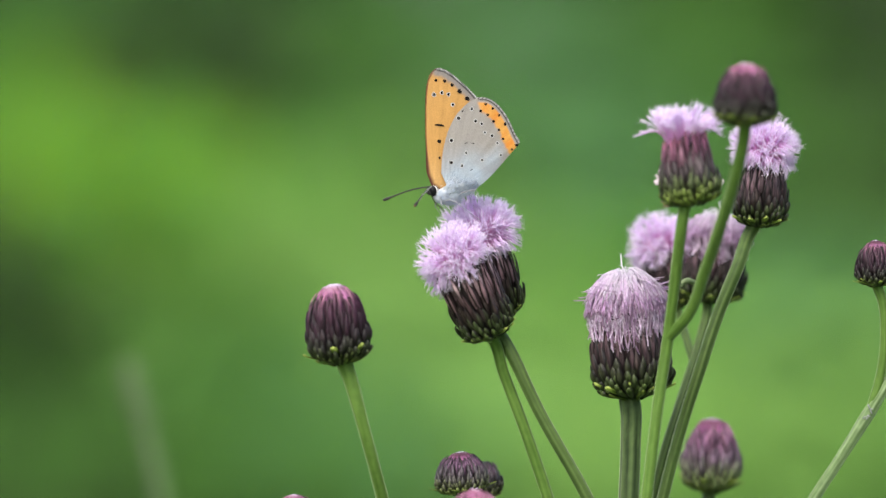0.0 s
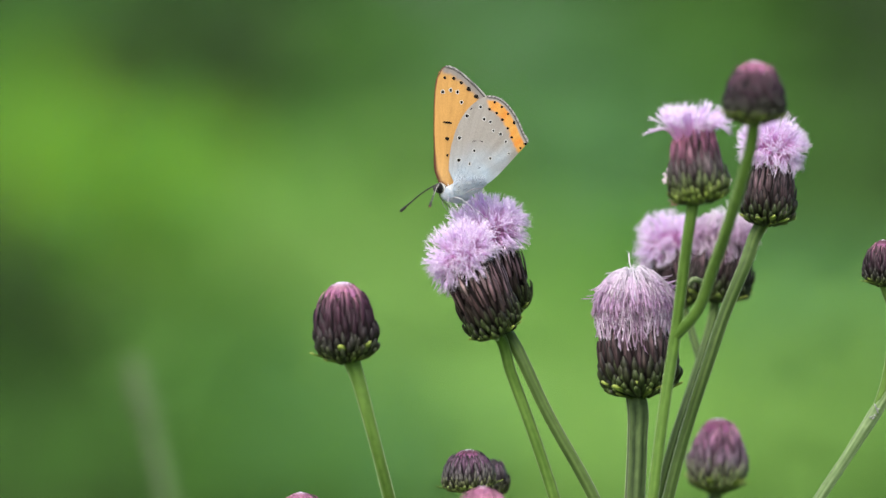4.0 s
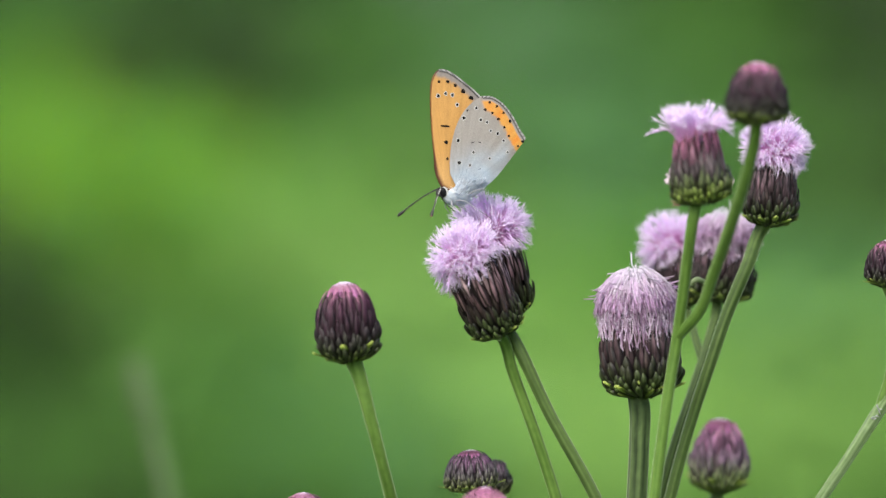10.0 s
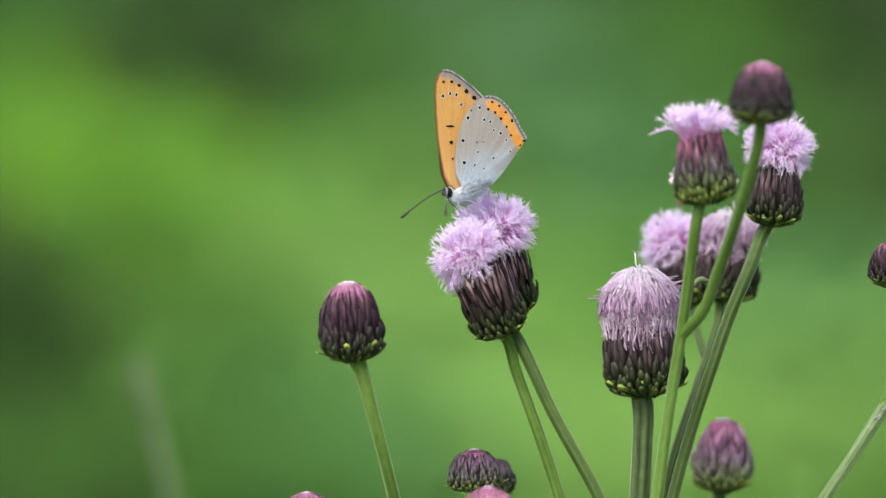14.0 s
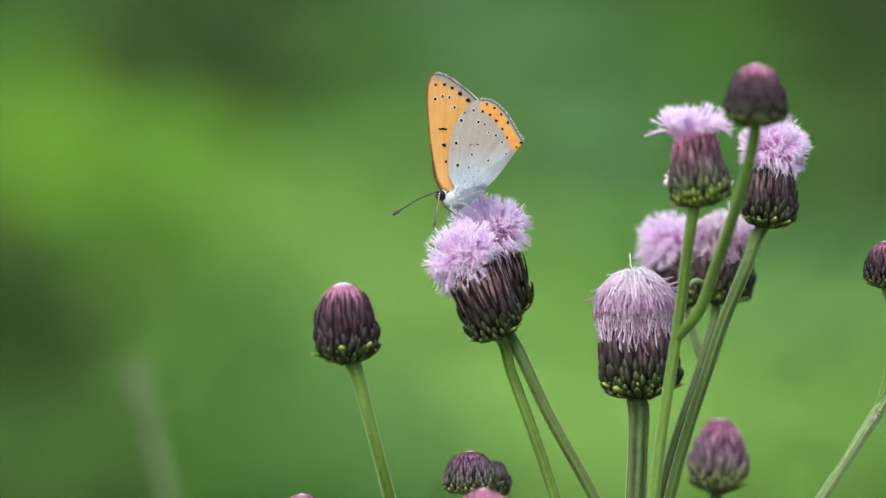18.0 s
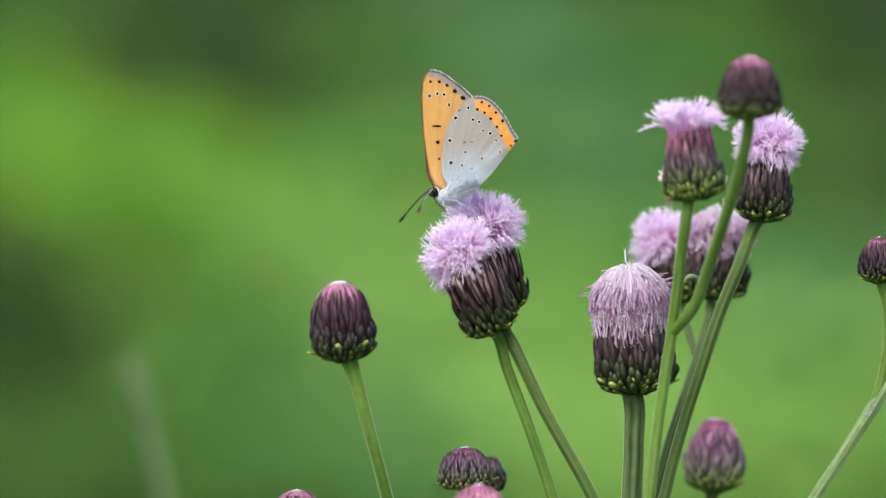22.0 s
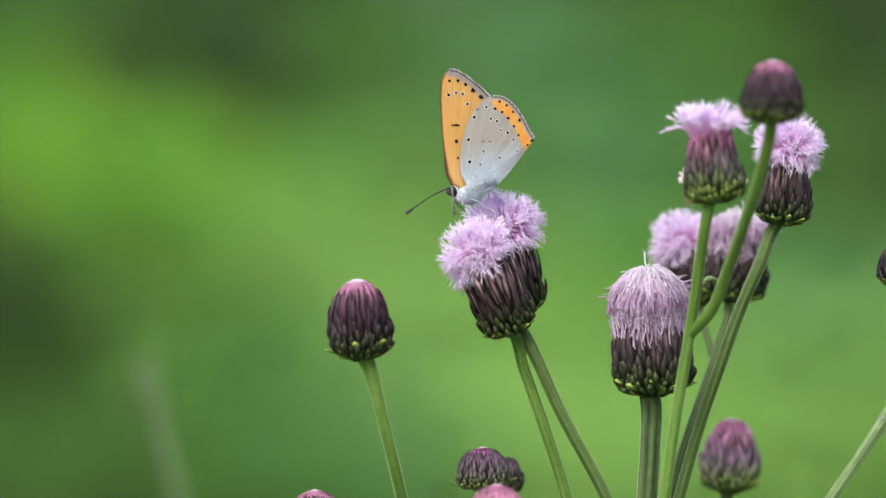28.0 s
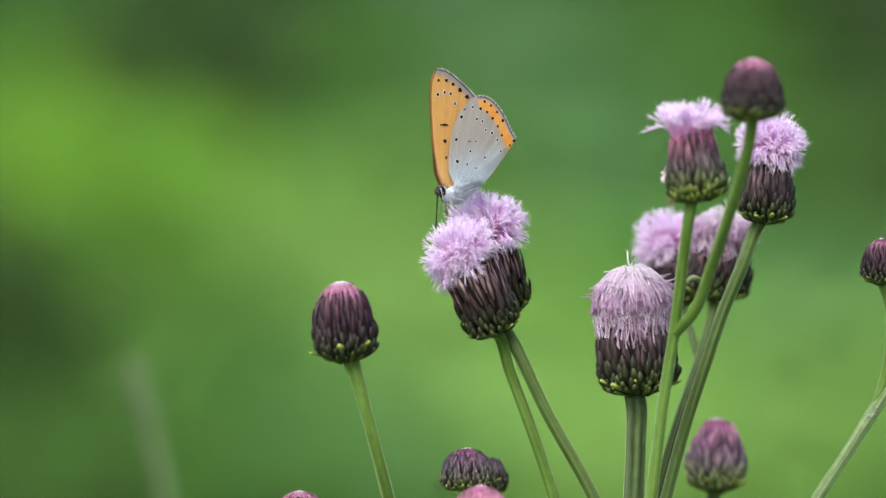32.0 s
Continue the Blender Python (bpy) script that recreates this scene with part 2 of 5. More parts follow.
def herb(x, y, top, spread, colour, seed, label, leaves=190, crown=0.15, size=(0.03, 0.06), thick=0.006):
    """A leafy herb: stalks from the ground, and a crown of many leaves."""
    rng = random.Random(seed)
    ob = thing("meadow_herb", x, y, 0, label, "herb", "leafy herbs behind the flowers")
    for _ in range(3):
        q = Vector((rng.uniform(-0.6, 0.6) * spread, rng.uniform(-0.5, 0.5) * spread, top * rng.uniform(0.8, 0.97)))
        v, f = tube([(0.02 * rng.uniform(-1, 1), 0, 0), q * 0.5 + Vector((0, 0, 0.03)), q], [thick, thick * 0.8, thick * 0.3], 6, 3)
        part("stalk", mesh("stalk", v, f, LEAF["mid"]), ob)
    verts, faces = [], []
    for _ in range(leaves):
        a, r = rng.uniform(0, 6.28), spread * math.sqrt(rng.random())
        z = top - crown * rng.random() ** 1.2 - 0.25 * r * r / spread
        if rng.random() < 0.12:
            z = rng.uniform(0.02, top)
        way = Vector((math.cos(a + rng.uniform(-1, 1)), math.sin(a + rng.uniform(-1, 1)), rng.uniform(-0.5, 0.7))).normalized()
        leaf_into(verts, faces, Vector((r * math.cos(a), r * math.sin(a), z)), way, Vector((rng.uniform(-0.5, 0.5), -0.9, 1)),
                  rng.uniform(*size), rng.uniform(*size) * 0.55)
    part("foliage", mesh("foliage", verts, faces, LEAF[colour], False), ob)
    return ob


WORDS = {"yellow": "yellow-green leafy meadow herb with fresh shoots", "bright": "bright green leafy meadow herb growing from the grass",
         "mid": "mid-green leafy meadow herb in the growth behind", "blue": "dull blue-green leafy meadow herb in the growth behind",
         "pale": "pale green leafy meadow herb growing from the grass",
         "dark": "leafy meadow herb coloured dark for the shade in dense growth"}
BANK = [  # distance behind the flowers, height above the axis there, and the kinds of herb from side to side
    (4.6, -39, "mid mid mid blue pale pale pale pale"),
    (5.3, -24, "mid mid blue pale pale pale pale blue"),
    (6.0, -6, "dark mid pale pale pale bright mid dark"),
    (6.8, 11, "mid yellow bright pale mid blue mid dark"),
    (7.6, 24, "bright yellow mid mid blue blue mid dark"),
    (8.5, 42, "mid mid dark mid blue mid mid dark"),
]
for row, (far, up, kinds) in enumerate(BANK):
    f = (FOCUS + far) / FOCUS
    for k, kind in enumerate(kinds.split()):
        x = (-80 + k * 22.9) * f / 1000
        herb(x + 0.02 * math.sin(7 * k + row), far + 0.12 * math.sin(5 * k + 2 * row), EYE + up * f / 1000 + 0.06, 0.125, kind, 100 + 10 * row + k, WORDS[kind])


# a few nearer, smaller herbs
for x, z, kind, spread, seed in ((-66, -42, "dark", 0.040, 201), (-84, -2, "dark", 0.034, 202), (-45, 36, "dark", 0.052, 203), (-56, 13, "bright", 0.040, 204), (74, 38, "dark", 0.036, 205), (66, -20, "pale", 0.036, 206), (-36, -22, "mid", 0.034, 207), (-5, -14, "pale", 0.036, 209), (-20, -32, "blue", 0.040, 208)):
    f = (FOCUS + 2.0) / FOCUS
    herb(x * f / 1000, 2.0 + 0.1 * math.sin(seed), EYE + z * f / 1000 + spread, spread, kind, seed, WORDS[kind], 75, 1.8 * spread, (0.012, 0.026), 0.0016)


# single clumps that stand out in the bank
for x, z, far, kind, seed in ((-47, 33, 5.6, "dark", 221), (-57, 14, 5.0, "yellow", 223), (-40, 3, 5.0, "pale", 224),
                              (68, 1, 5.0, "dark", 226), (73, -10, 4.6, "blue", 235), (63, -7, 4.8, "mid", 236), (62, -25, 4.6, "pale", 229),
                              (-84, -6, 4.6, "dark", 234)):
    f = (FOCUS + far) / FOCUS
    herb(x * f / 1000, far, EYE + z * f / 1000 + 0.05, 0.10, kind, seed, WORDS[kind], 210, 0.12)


def shrub(x, y, height, spread, colour, seed, label):
    rng = random.Random(seed)
    ob = thing("shrub", x, y, 0, label, "shrub", "shrubs at the edge of the meadow")
    for _ in range(5):
        q = Vector((rng.uniform(-0.7, 0.7) * spread, rng.uniform(-0.5, 0.5) * spread, height * rng.uniform(0.6, 0.95)))
        v, fc = tube([(0.05 * rng.uniform(-1, 1), 0, 0), q * 0.45 + Vector((0, 0, 0.1)), q], [0.03, 0.02, 0.006], 7, 4)
        part("limb", mesh("limb", v, fc, M_BARK), ob)
    verts, faces = [], []
    for _ in range(4200):
        a, r = rng.uniform(0, 6.28), spread * math.sqrt(rng.random())
        z = rng.random() ** 0.8 * height * (1 - 0.35 * (r / spread) ** 2)
        way = Vector((rng.uniform(-1, 1), rng.uniform(-1, 1), rng.uniform(-0.6, 0.6))).normalized()
        leaf_into(verts, faces, Vector((r * math.cos(a), r * math.sin(a) * 0.7, z + 0.03)), way, Vector((0.3, -0.3, 1)), rng.uniform(0.09, 0.16), rng.uniform(0.06, 0.10))
    part("foliage", mesh("foliage", verts, faces, LEAF[colour], False), ob)


for k in range(9):
    shrub(-4.4 + 1.1 * k + 0.15 * math.sin(3 * k), 11.5 + 0.5 * math.cos(2 * k), 1.9 + 0.3 * math.sin(5 * k), 0.85,
          ("mid", "dark", "dark", "mid", "blue", "mid", "dark", "mid", "dark")[k], 300 + k, "dense green leafy shrub at the meadow's edge")


# ---- thistles ----
PROFILES = {
    "bud": [(0, 0.26), (0.04, 0.52), (0.12, 0.80), (0.22, 0.94), (0.36, 1.0), (0.5, 0.96), (0.65, 0.86), (0.78, 0.72), (0.88, 0.55), (0.95, 0.39), (1, 0.2)],
    "dome": [(0, 0.35), (0.06, 0.7), (0.18, 0.95), (0.35, 1.0), (0.55, 0.95), (0.75, 0.79), (0.9, 0.52), (1, 0.16)],
    "open": [(0, 0.30), (0.03, 0.52), (0.08, 0.72), (0.14, 0.85), (0.24, 0.96), (0.4, 1.0), (0.65, 0.94), (0.85, 0.80), (1, 0.68)],
    "cup": [(0, 0.38), (0.04, 0.64), (0.10, 0.84), (0.2, 0.97), (0.35, 1.0), (0.65, 0.95), (1, 0.84)],
    "urn": [(0, 0.40), (0.04, 0.68), (0.10, 0.86), (0.2, 0.97), (0.33, 1.0), (0.5, 0.94), (0.7, 0.81), (0.85, 0.70), (1, 0.60)],
}
SCALES = {}


def bract_mesh(profile, row, s0, ds, around, flare, material):
    """One scale of a row, bent to the head's outline, for a head of unit length and width."""
    key = (profile, row, s0, around, material.name)
    if key in SCALES:
        return SCALES[key]
    table = PROFILES[profile]
    verts, faces = [], []
    n = 8
    half = math.pi / around * 1.0
    low = max(0.0, 1 - max(0.0, s0) / 0.35)
    closed = profile in ("bud", "dome")
    marks = []
    for i in range(n + 1):
        u = i / n
        s = s0 + ds * u
        r = between(table, min(1.0, max(0.0, s)))
        w = half * min(1.0, 0.65 + u) * max(0.10, 1 - max(0.0, (u - 0.45) / 0.55) ** (1.45 + 1.75 * low))
        near_top = max(0.0, (s - 0.74) / 0.25)
        lift = (0.10 * u + flare * u * u + 0.05 * low * math.sin(math.pi * min(1.0, u)) - 0.07 * low * max(0.0, (u - 0.8) / 0.2) ** 2) * (1 - 0.85 * near_top if closed else 1.0)
        keel = (0.05 + 0.06 * low) * math.sin(math.pi * min(0.85, 0.15 + 0.7 * u))
        for across in (-1.0, -0.6, 0.0, 0.6, 1.0):
            q = r + 0.015 + lift + keel * (1 - across * across) - 0.03 * across * across
            verts.append((q * math.cos(w * across), q * math.sin(w * across), s))
            marks.append((0.5 + 0.5 * across, u, 0.0))
    for i in range(n):
        for k in range(4):
            a = i * 5 + k
            faces.append((a, a + 1, a + 6, a + 5))
    SCALES[key] = mesh("bract", verts, faces, material, True, marks)
    return SCALES[key]


# heads with pale spreading scales low on them: how low, how far they spread, and how many
LEAFY = {91: (0.07, 0.42, 9), 81: (0.03, 0.42, 13), 23: (0.03, 0.36, 10), 21: (0.0, 0.26, 9), 11: (0.12, 0.16, 5), 41: (0.07, 0.36, 12), 71: (0.08, 0.32, 10), 63: (0.03, 0.34, 10), 31: (0.05, 0.26, 9), 51: (0.05, 0.32, 10), 61: (0.02, 0.22, 8)}


def head(name, plant, foot, top, radius, profile, style, seed, label="", lean=0.0, around=15, rows=7, reach=1.0):
    """A flower head as a part of its plant: a core with rows of overlapping scales round it, and its florets."""
    rng = random.Random(seed)
    axis = (top - foot)
    length = axis.length
    axis = (axis.normalized() + Vector((0, -math.tan(radians(lean)), 0))).normalized()
    turn = axis.to_track_quat("Z", "Y").to_matrix().to_4x4()
    m = Matrix.Translation(foot - plant.location) @ turn @ pose(0, 0, 0, 0, 0, rng.uniform(0, 360))
    table = PROFILES[profile]
    verts, faces = [], []
    n, k = 14, 16
    for i in range(n + 1):
        s = i / n
        r = between(table, s) * radius
        for j in range(k):
            a = 2 * math.pi * j / k
            verts.append((r * math.cos(a), r * math.sin(a), s * length))
    for i in range(n):
        for j in range(k):
            a, b = i * k + j, i * k + (j + 1) % k
            faces.append((a, b, b + k, a + k))
    faces += [tuple(reversed(range(k))), tuple(n * k + j for j in range(k))]
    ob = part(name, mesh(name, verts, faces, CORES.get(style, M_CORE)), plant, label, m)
    scale = Matrix.Diagonal((radius, radius, length, 1))
    kinds = STYLES[style]
    rest = {}

    def put(me, a, stretch):
        """A scale of its own where it faces the lens; those at the back are joined."""
        wide = rng.uniform(0.95, 1.10)
        k = scale @ pose(0, 0, 0, 0, 0, a) @ pose(0, 0, 0, 0, rng.uniform(-2.2, 2.2), rng.uniform(-2, 2)) @ Matrix.Diagonal((wide, wide * rng.uniform(0.85, 1.1), stretch, 1))
        if (m.to_3x3() @ k.to_3x3() @ Vector((1, 0, 0))).normalized().y < 0.3:
            part("bract", me, ob, m=k)
        else:
            v, fc = rest.setdefault(me.materials[0], ([], []))
            s = len(v)
            v += [k @ q.co for q in me.vertices]
            fc += [tuple(s + i for i in q.vertices) for q in me.polygons]

    for row in range(rows):
        u = row / (rows - 1)
        s0 = -0.02 + 0.74 * u ** 1.25
        ds = (0.14 + 0.26 * u) if profile in ("bud", "dome", "urn") else (0.14 + 0.33 * u)
        ds = min(ds, (0.94 if profile in ("bud", "dome") else 1.03) - s0)
        flare = 0.035 * (1 - u) ** 2
        kind = kinds[min(len(kinds) - 1, int(u * len(kinds)))]
        kind = kind if isinstance(kind, tuple) else (kind,)
        made = [bract_mesh(profile, row, s0, ds, around, flare, k) for k in kind]
        for j in range(around):
            put(rng.choice(made), 360 / around * (j + 0.5 * (row % 2)) + rng.uniform(-5, 5), rng.uniform(0.93, 1.06))
    # small spreading scales round the foot
    me = bract_mesh(profile, -1, -0.03, 0.12, 19, 0.06, M_BRACT_LIME)
    for j in range(9):
        put(me, 40 * j + rng.uniform(-17, 17), rng.uniform(0.7, 1.3))
    if seed in LEAFY:
        low, spread, many = LEAFY[seed]
        me = bract_mesh(profile, -2, low, 0.12, 22, spread, M_BRACT_PALE)
        for j in range(many):
            put(me, 360 / many * j + rng.uniform(-18, 18), rng.uniform(0.7, 1.25))
    for material, (v, fc) in rest.items():
        tagged(part("back_scale", mesh("back_scale", v, fc, material), ob), kind="stuff")
    return ob, length


STYLES = {}
STYLES["dark_bud"] = scale_tones("dark_bud", (0.006, 0.004, 0.006), [(0.10, 0.125, 0.038), (0.075, 0.082, 0.042), (0.085, 0.080, 0.074), (0.082, 0.066, 0.078), (0.10, 0.052, 0.09)], 0.14, 0.24)
STYLES["pink_bud"] = scale_tones("pink_bud", (0.004, 0.0025, 0.0035), [(0.060, 0.080, 0.024), (0.040, 0.048, 0.025), (0.030, 0.029, 0.024), (0.026, 0.018, 0.021), (0.024, 0.011, 0.018), ((0.026, 0.010, 0.018), (0.030, 0.011, 0.021)), ((0.036, 0.013, 0.025), (0.085, 0.030, 0.055)), ((0.065, 0.023, 0.044), (0.36, 0.15, 0.23))], 0.2, 0.16)
STYLES["mauve_bud"] = scale_tones("mauve_bud", (0.060, 0.044, 0.052), [(0.15, 0.19, 0.065), (0.16, 0.20, 0.080), (0.16, 0.165, 0.11), (0.175, 0.145, 0.155), (0.20, 0.125, 0.18), (0.245, 0.115, 0.20), ((0.26, 0.12, 0.20), (0.50, 0.24, 0.34))], 0.14, 0.06)
STYLES["rose_bud"] = scale_tones("rose_bud", (0.15, 0.055, 0.085), [(0.10, 0.12, 0.05), (0.12, 0.08, 0.07), (0.24, 0.09, 0.145), (0.29, 0.11, 0.185), (0.33, 0.135, 0.22)], 0.15, 0.05)
STYLES["open"] = scale_tones("open", (0.005, 0.003, 0.004), [(0.050, 0.074, 0.020), (0.036, 0.050, 0.018), (0.028, 0.031, 0.017), (0.036, 0.025, 0.024), (0.075, 0.044, 0.049), (0.18, 0.108, 0.124), (0.36, 0.24, 0.27)], 0.2, 0.42)
STYLES["open_dark"] = scale_tones("open_dark", (0.005, 0.003, 0.004), [(0.050, 0.074, 0.020), (0.036, 0.050, 0.018), (0.028, 0.031, 0.017), (0.036, 0.025, 0.024), (0.056, 0.034, 0.040), (0.105, 0.064, 0.076), (0.19, 0.125, 0.145)], 0.2, 0.42)
STYLES["urn"] = scale_tones("urn", (0.016, 0.011, 0.012), [(0.115, 0.165, 0.028), (0.095, 0.132, 0.030), (0.070, 0.090, 0.037), (0.056, 0.058, 0.042), (0.085, 0.066, 0.072), (0.15, 0.075, 0.105), ((0.19, 0.072, 0.125), (0.40, 0.13, 0.23))], 0.10, 0.18)
DEEP, LILAC, PALE = Vector((0.74, 0.28, 0.62)), Vector((0.81, 0.56, 0.91)), Vector((0.94, 0.84, 1.0))


def mixed(a, b, u):
    return a * (1 - u) + b * u


def floret_into(verts, faces, colours, pts, r, rng, tint, lobes=5, lobe=0.9, deep=None, broad=0.75, open_out=0.7, ends=None):
    """One floret: a thin curved tube that ends in narrow lobes. Millimetres."""
    line, _ = smooth_line([Vector(p) for p in pts], [1] * len(pts), 3)
    side = None
    s, k = len(verts), 4
    for i, p in enumerate(line):
        u = i / (len(line) - 1)
        way = (line[min(i + 1, len(line) - 1)] - line[max(i - 1, 0)]).normalized()
        side = way.orthogonal().normalized() if side is None else (side - way * side.dot(way)).normalized()
        up = way.cross(side)
        q = r * (0.7 + 0.6 * u * u)
        for j in range(k):
            a = 2 * math.pi * j / k
            verts.append(p + q * (math.cos(a) * side + math.sin(a) * up))
            colours.append(mixed(deep or DEEP, tint, min(1, u * 1.25)))
    for i in range(len(line) - 1):
        for j in range(k):
            a, b = s + i * k + j, s + i * k + (j + 1) % k
            faces.append((a, b, b + k, a + k))
    end = line[-1]
    for j in range(lobes):
        a = 2 * math.pi * j / lobes + rng.uniform(-0.3, 0.3)
        out = math.cos(a) * side + math.sin(a) * up
        d = (way * rng.uniform(0.6, 1.0) + out * rng.uniform(0.1, open_out)).normalized()
        b = len(verts)
        ln = lobe * rng.uniform(0.7, 1.3)
        across = d.cross(out).normalized() * r * broad
        mid = end + d * ln * 0.5
        tip = end + d * ln + out * ln * rng.uniform(-0.3, 0.4)
        verts += [end + out * r * 0.6 + across, end + out * r * 0.6 - across, mid - across * 0.8, mid + across * 0.8, tip, mid + out * r * 0.7]
        colours += [tint, tint] + [ends or PALE] * 4
        faces += [(b, b + 1, b + 2, b + 3), (b + 3, b + 2, b + 4), (b, b + 3, b + 5), (b + 3, b + 4, b + 5), (b + 1, b + 5, b + 2), (b + 2, b + 5, b + 4)]


def florets(ob, length, radius, mode, seed, count=330, size=7.0, mouth=0.7, label="", flop=(0, 0, 0), hang=120):
    """The tuft of a head, in its space: ball, droop (withering, hanging over the scales), fan, or tip (still closed; its size is its paleness)."""
    rng = random.Random(seed)
    verts, faces, colours = [], [], []
    z0 = length * 1000 * 0.86
    push = ob.matrix_basis.to_3x3().inverted() @ Vector(flop)
    rm = radius * 1000 * mouth
    for i in range(count):
        a = i * 2.39996 + rng.uniform(-0.25, 0.25)
        q = math.sqrt((i + 0.5) / count)
        cs, sn = math.cos(a), math.sin(a)
        foot = Vector((cs * q * rm, sn * q * rm, z0))
        if mode == "ball":
            k = rng.randrange(80)  # strands lie together in locks
            own = random.Random(seed * 811 + k)
            lq = math.sqrt((k + 0.5) / 80)
            a = k * 2.39996 + rng.gauss(0, 0.085 / max(0.25, lq))
            q = max(0.02, min(1.0, lq + rng.gauss(0, 0.05)))
            cs, sn = math.cos(a), math.sin(a)
            foot = Vector((cs * q * rm, sn * q * rm, z0))
            el = q * radians(hang) + own.uniform(-0.12, 0.12) + rng.uniform(-0.08, 0.08)
            way = ob.matrix_basis.to_3x3() @ Vector((cs, sn, 0))
            el *= 1 + 0.14 * max(-1.5, min(1.0, way.x * flop[0] + way.y * flop[1]))
            ln = size * own.uniform(0.80, 1.02) * rng.uniform(0.78, 1.08)
            end = Vector((cs * math.sin(el) * ln, sn * math.sin(el) * ln, z0 + 1.8 + math.cos(el) * ln)) + push
            mid = foot * 0.45 + end * 0.55 + Vector((rng.uniform(-0.25, 0.25), rng.uniform(-0.25, 0.25), ln * 0.22 * math.sin(el))) + push * 0.4
            bend = mid * 0.45 + end * 0.55 + Vector((rng.uniform(-0.3, 0.3), rng.uniform(-0.3, 0.3), rng.uniform(-0.25, 0.25)))
            tint = mixed(LILAC, PALE, 0.25 + 0.4 * own.random() + 0.35 * rng.random())
            floret_into(verts, faces, colours, [foot, mid, bend, end], 0.08, rng, tint, 3, 1.3, None, 1.0, 0.5)
        elif mode == "droop":
            # an upper tier that falls like a cap from the middle, and a lower one that hangs out from under it
            facing = (ob.matrix_basis.to_3x3() @ Vector((cs, sn, 0))).y
            wide = radius * 1000 * 1.08
            ends = None

            def on(polar, out, ang):
                return Vector((math.cos(ang) * math.sin(polar) * wide * out, math.sin(ang) * math.sin(polar) * wide * out, z0 + size * (0.22 + 0.78 * math.cos(polar) * out)))
            tier = min(3, int(q * 4))
            lock = 2 * math.pi / (10, 18, 26, 30)[tier]  # strands cling together in locks
            key = round(a / lock)
            own = random.Random(seed * 977 + key * 13 + tier)
            a2 = a + 0.75 * (key * lock - a) + own.uniform(-0.12, 0.12) + rng.uniform(-0.06, 0.06)
            shade, reach = own.uniform(0.15, 1.0), own.uniform(-1.0, 1.0)
            thick = 0.085
            if i % 5 > 1:
                p0 = radians(3 + 48 * q ** 1.3)
                p2 = max(p0 + 0.35, radians((48, 60, 70, 80)[tier] + 13 * reach + rng.uniform(-7, 7)))
                swell = own.uniform(0.90, 1.05) * (1.05 - 0.025 * tier)
                pts = [on(p0, 0.80, a), on(p0 + 0.12, swell, a), on((p0 + p2) / 2, swell, (a + a2) / 2), on(p2, swell * (1.02 + 0.04 * reach), a2)]
                if rng.random() < 0.04:
                    pts[-1] = pts[-2] + Vector((math.cos(a), math.sin(a), rng.uniform(-0.5, 0.3))) * rng.uniform(0.8, 2.2)
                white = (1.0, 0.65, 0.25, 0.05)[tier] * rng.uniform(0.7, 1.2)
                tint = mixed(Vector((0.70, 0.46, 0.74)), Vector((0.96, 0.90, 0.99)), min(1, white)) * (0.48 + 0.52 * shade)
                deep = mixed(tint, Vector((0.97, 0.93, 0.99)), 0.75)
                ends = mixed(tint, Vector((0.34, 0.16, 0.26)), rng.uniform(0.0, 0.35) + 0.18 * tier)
            else:
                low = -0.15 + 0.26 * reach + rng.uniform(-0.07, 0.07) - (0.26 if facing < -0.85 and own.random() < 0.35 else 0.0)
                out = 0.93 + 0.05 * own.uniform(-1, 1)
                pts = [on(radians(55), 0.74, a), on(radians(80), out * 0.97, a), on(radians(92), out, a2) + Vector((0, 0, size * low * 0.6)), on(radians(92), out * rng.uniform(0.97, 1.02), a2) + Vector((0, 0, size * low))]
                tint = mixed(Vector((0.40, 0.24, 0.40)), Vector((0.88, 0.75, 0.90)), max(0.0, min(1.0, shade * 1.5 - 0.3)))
                # roots coloured darker, as the shade under the upper tier
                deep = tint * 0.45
            if i < 6:
                lean = (-0.5, 0.6, 3.6, -2.4, 2.6, 1.2)[i]
                thick = 0.10 if i == 0 else 0.07
                tint = deep = Vector((0.95, 0.91, 0.97))
                pts = [on(0, 0.8, 0), on(0, 1.0, 0), Vector((lean * 0.5, -0.3, z0 + size * (1.10, 1.06, 1.07, 1.03, 1.01, 1.08)[i])), Vector((lean, -0.3, z0 + size * (1.30, 1.12, 1.05, 0.95, 1.0, 1.10)[i]))]
            for k in (2, 3):
                pts[k] += Vector((rng.uniform(-0.35, 0.35), rng.uniform(-0.35, 0.35), rng.uniform(-0.3, 0.3)))
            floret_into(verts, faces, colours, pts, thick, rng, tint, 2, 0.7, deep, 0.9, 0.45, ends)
        elif mode == "fan":
            # opening to one side, with a few strands bent flat to the other
            way = ob.matrix_basis.to_3x3() @ Vector((cs, sn, 0))
            el = radians(74) * q ** 0.8 * (0.86 + 0.30 * way.x) * rng.uniform(0.75, 1.15)
            ln = size * rng.uniform(0.72, 1.08)
            if i < 5:
                side = ob.matrix_basis.to_3x3().inverted() @ Vector((-1, -0.12 * i, 0))
                cs, sn = side.x, side.y
                el, ln = radians((76, 70, 52, 34, 60)[i]), size * (1.16, 1.05, 1.1, 1.1, 0.85)[i]
                foot = Vector((cs * rm * 0.8, sn * rm * 0.8, z0))
            top = Vector((0, 0, length * 1000 * 1.0))
            end = Vector((cs * math.sin(el) * ln, sn * math.sin(el) * ln, math.cos(el) * ln)) + foot * 0.6
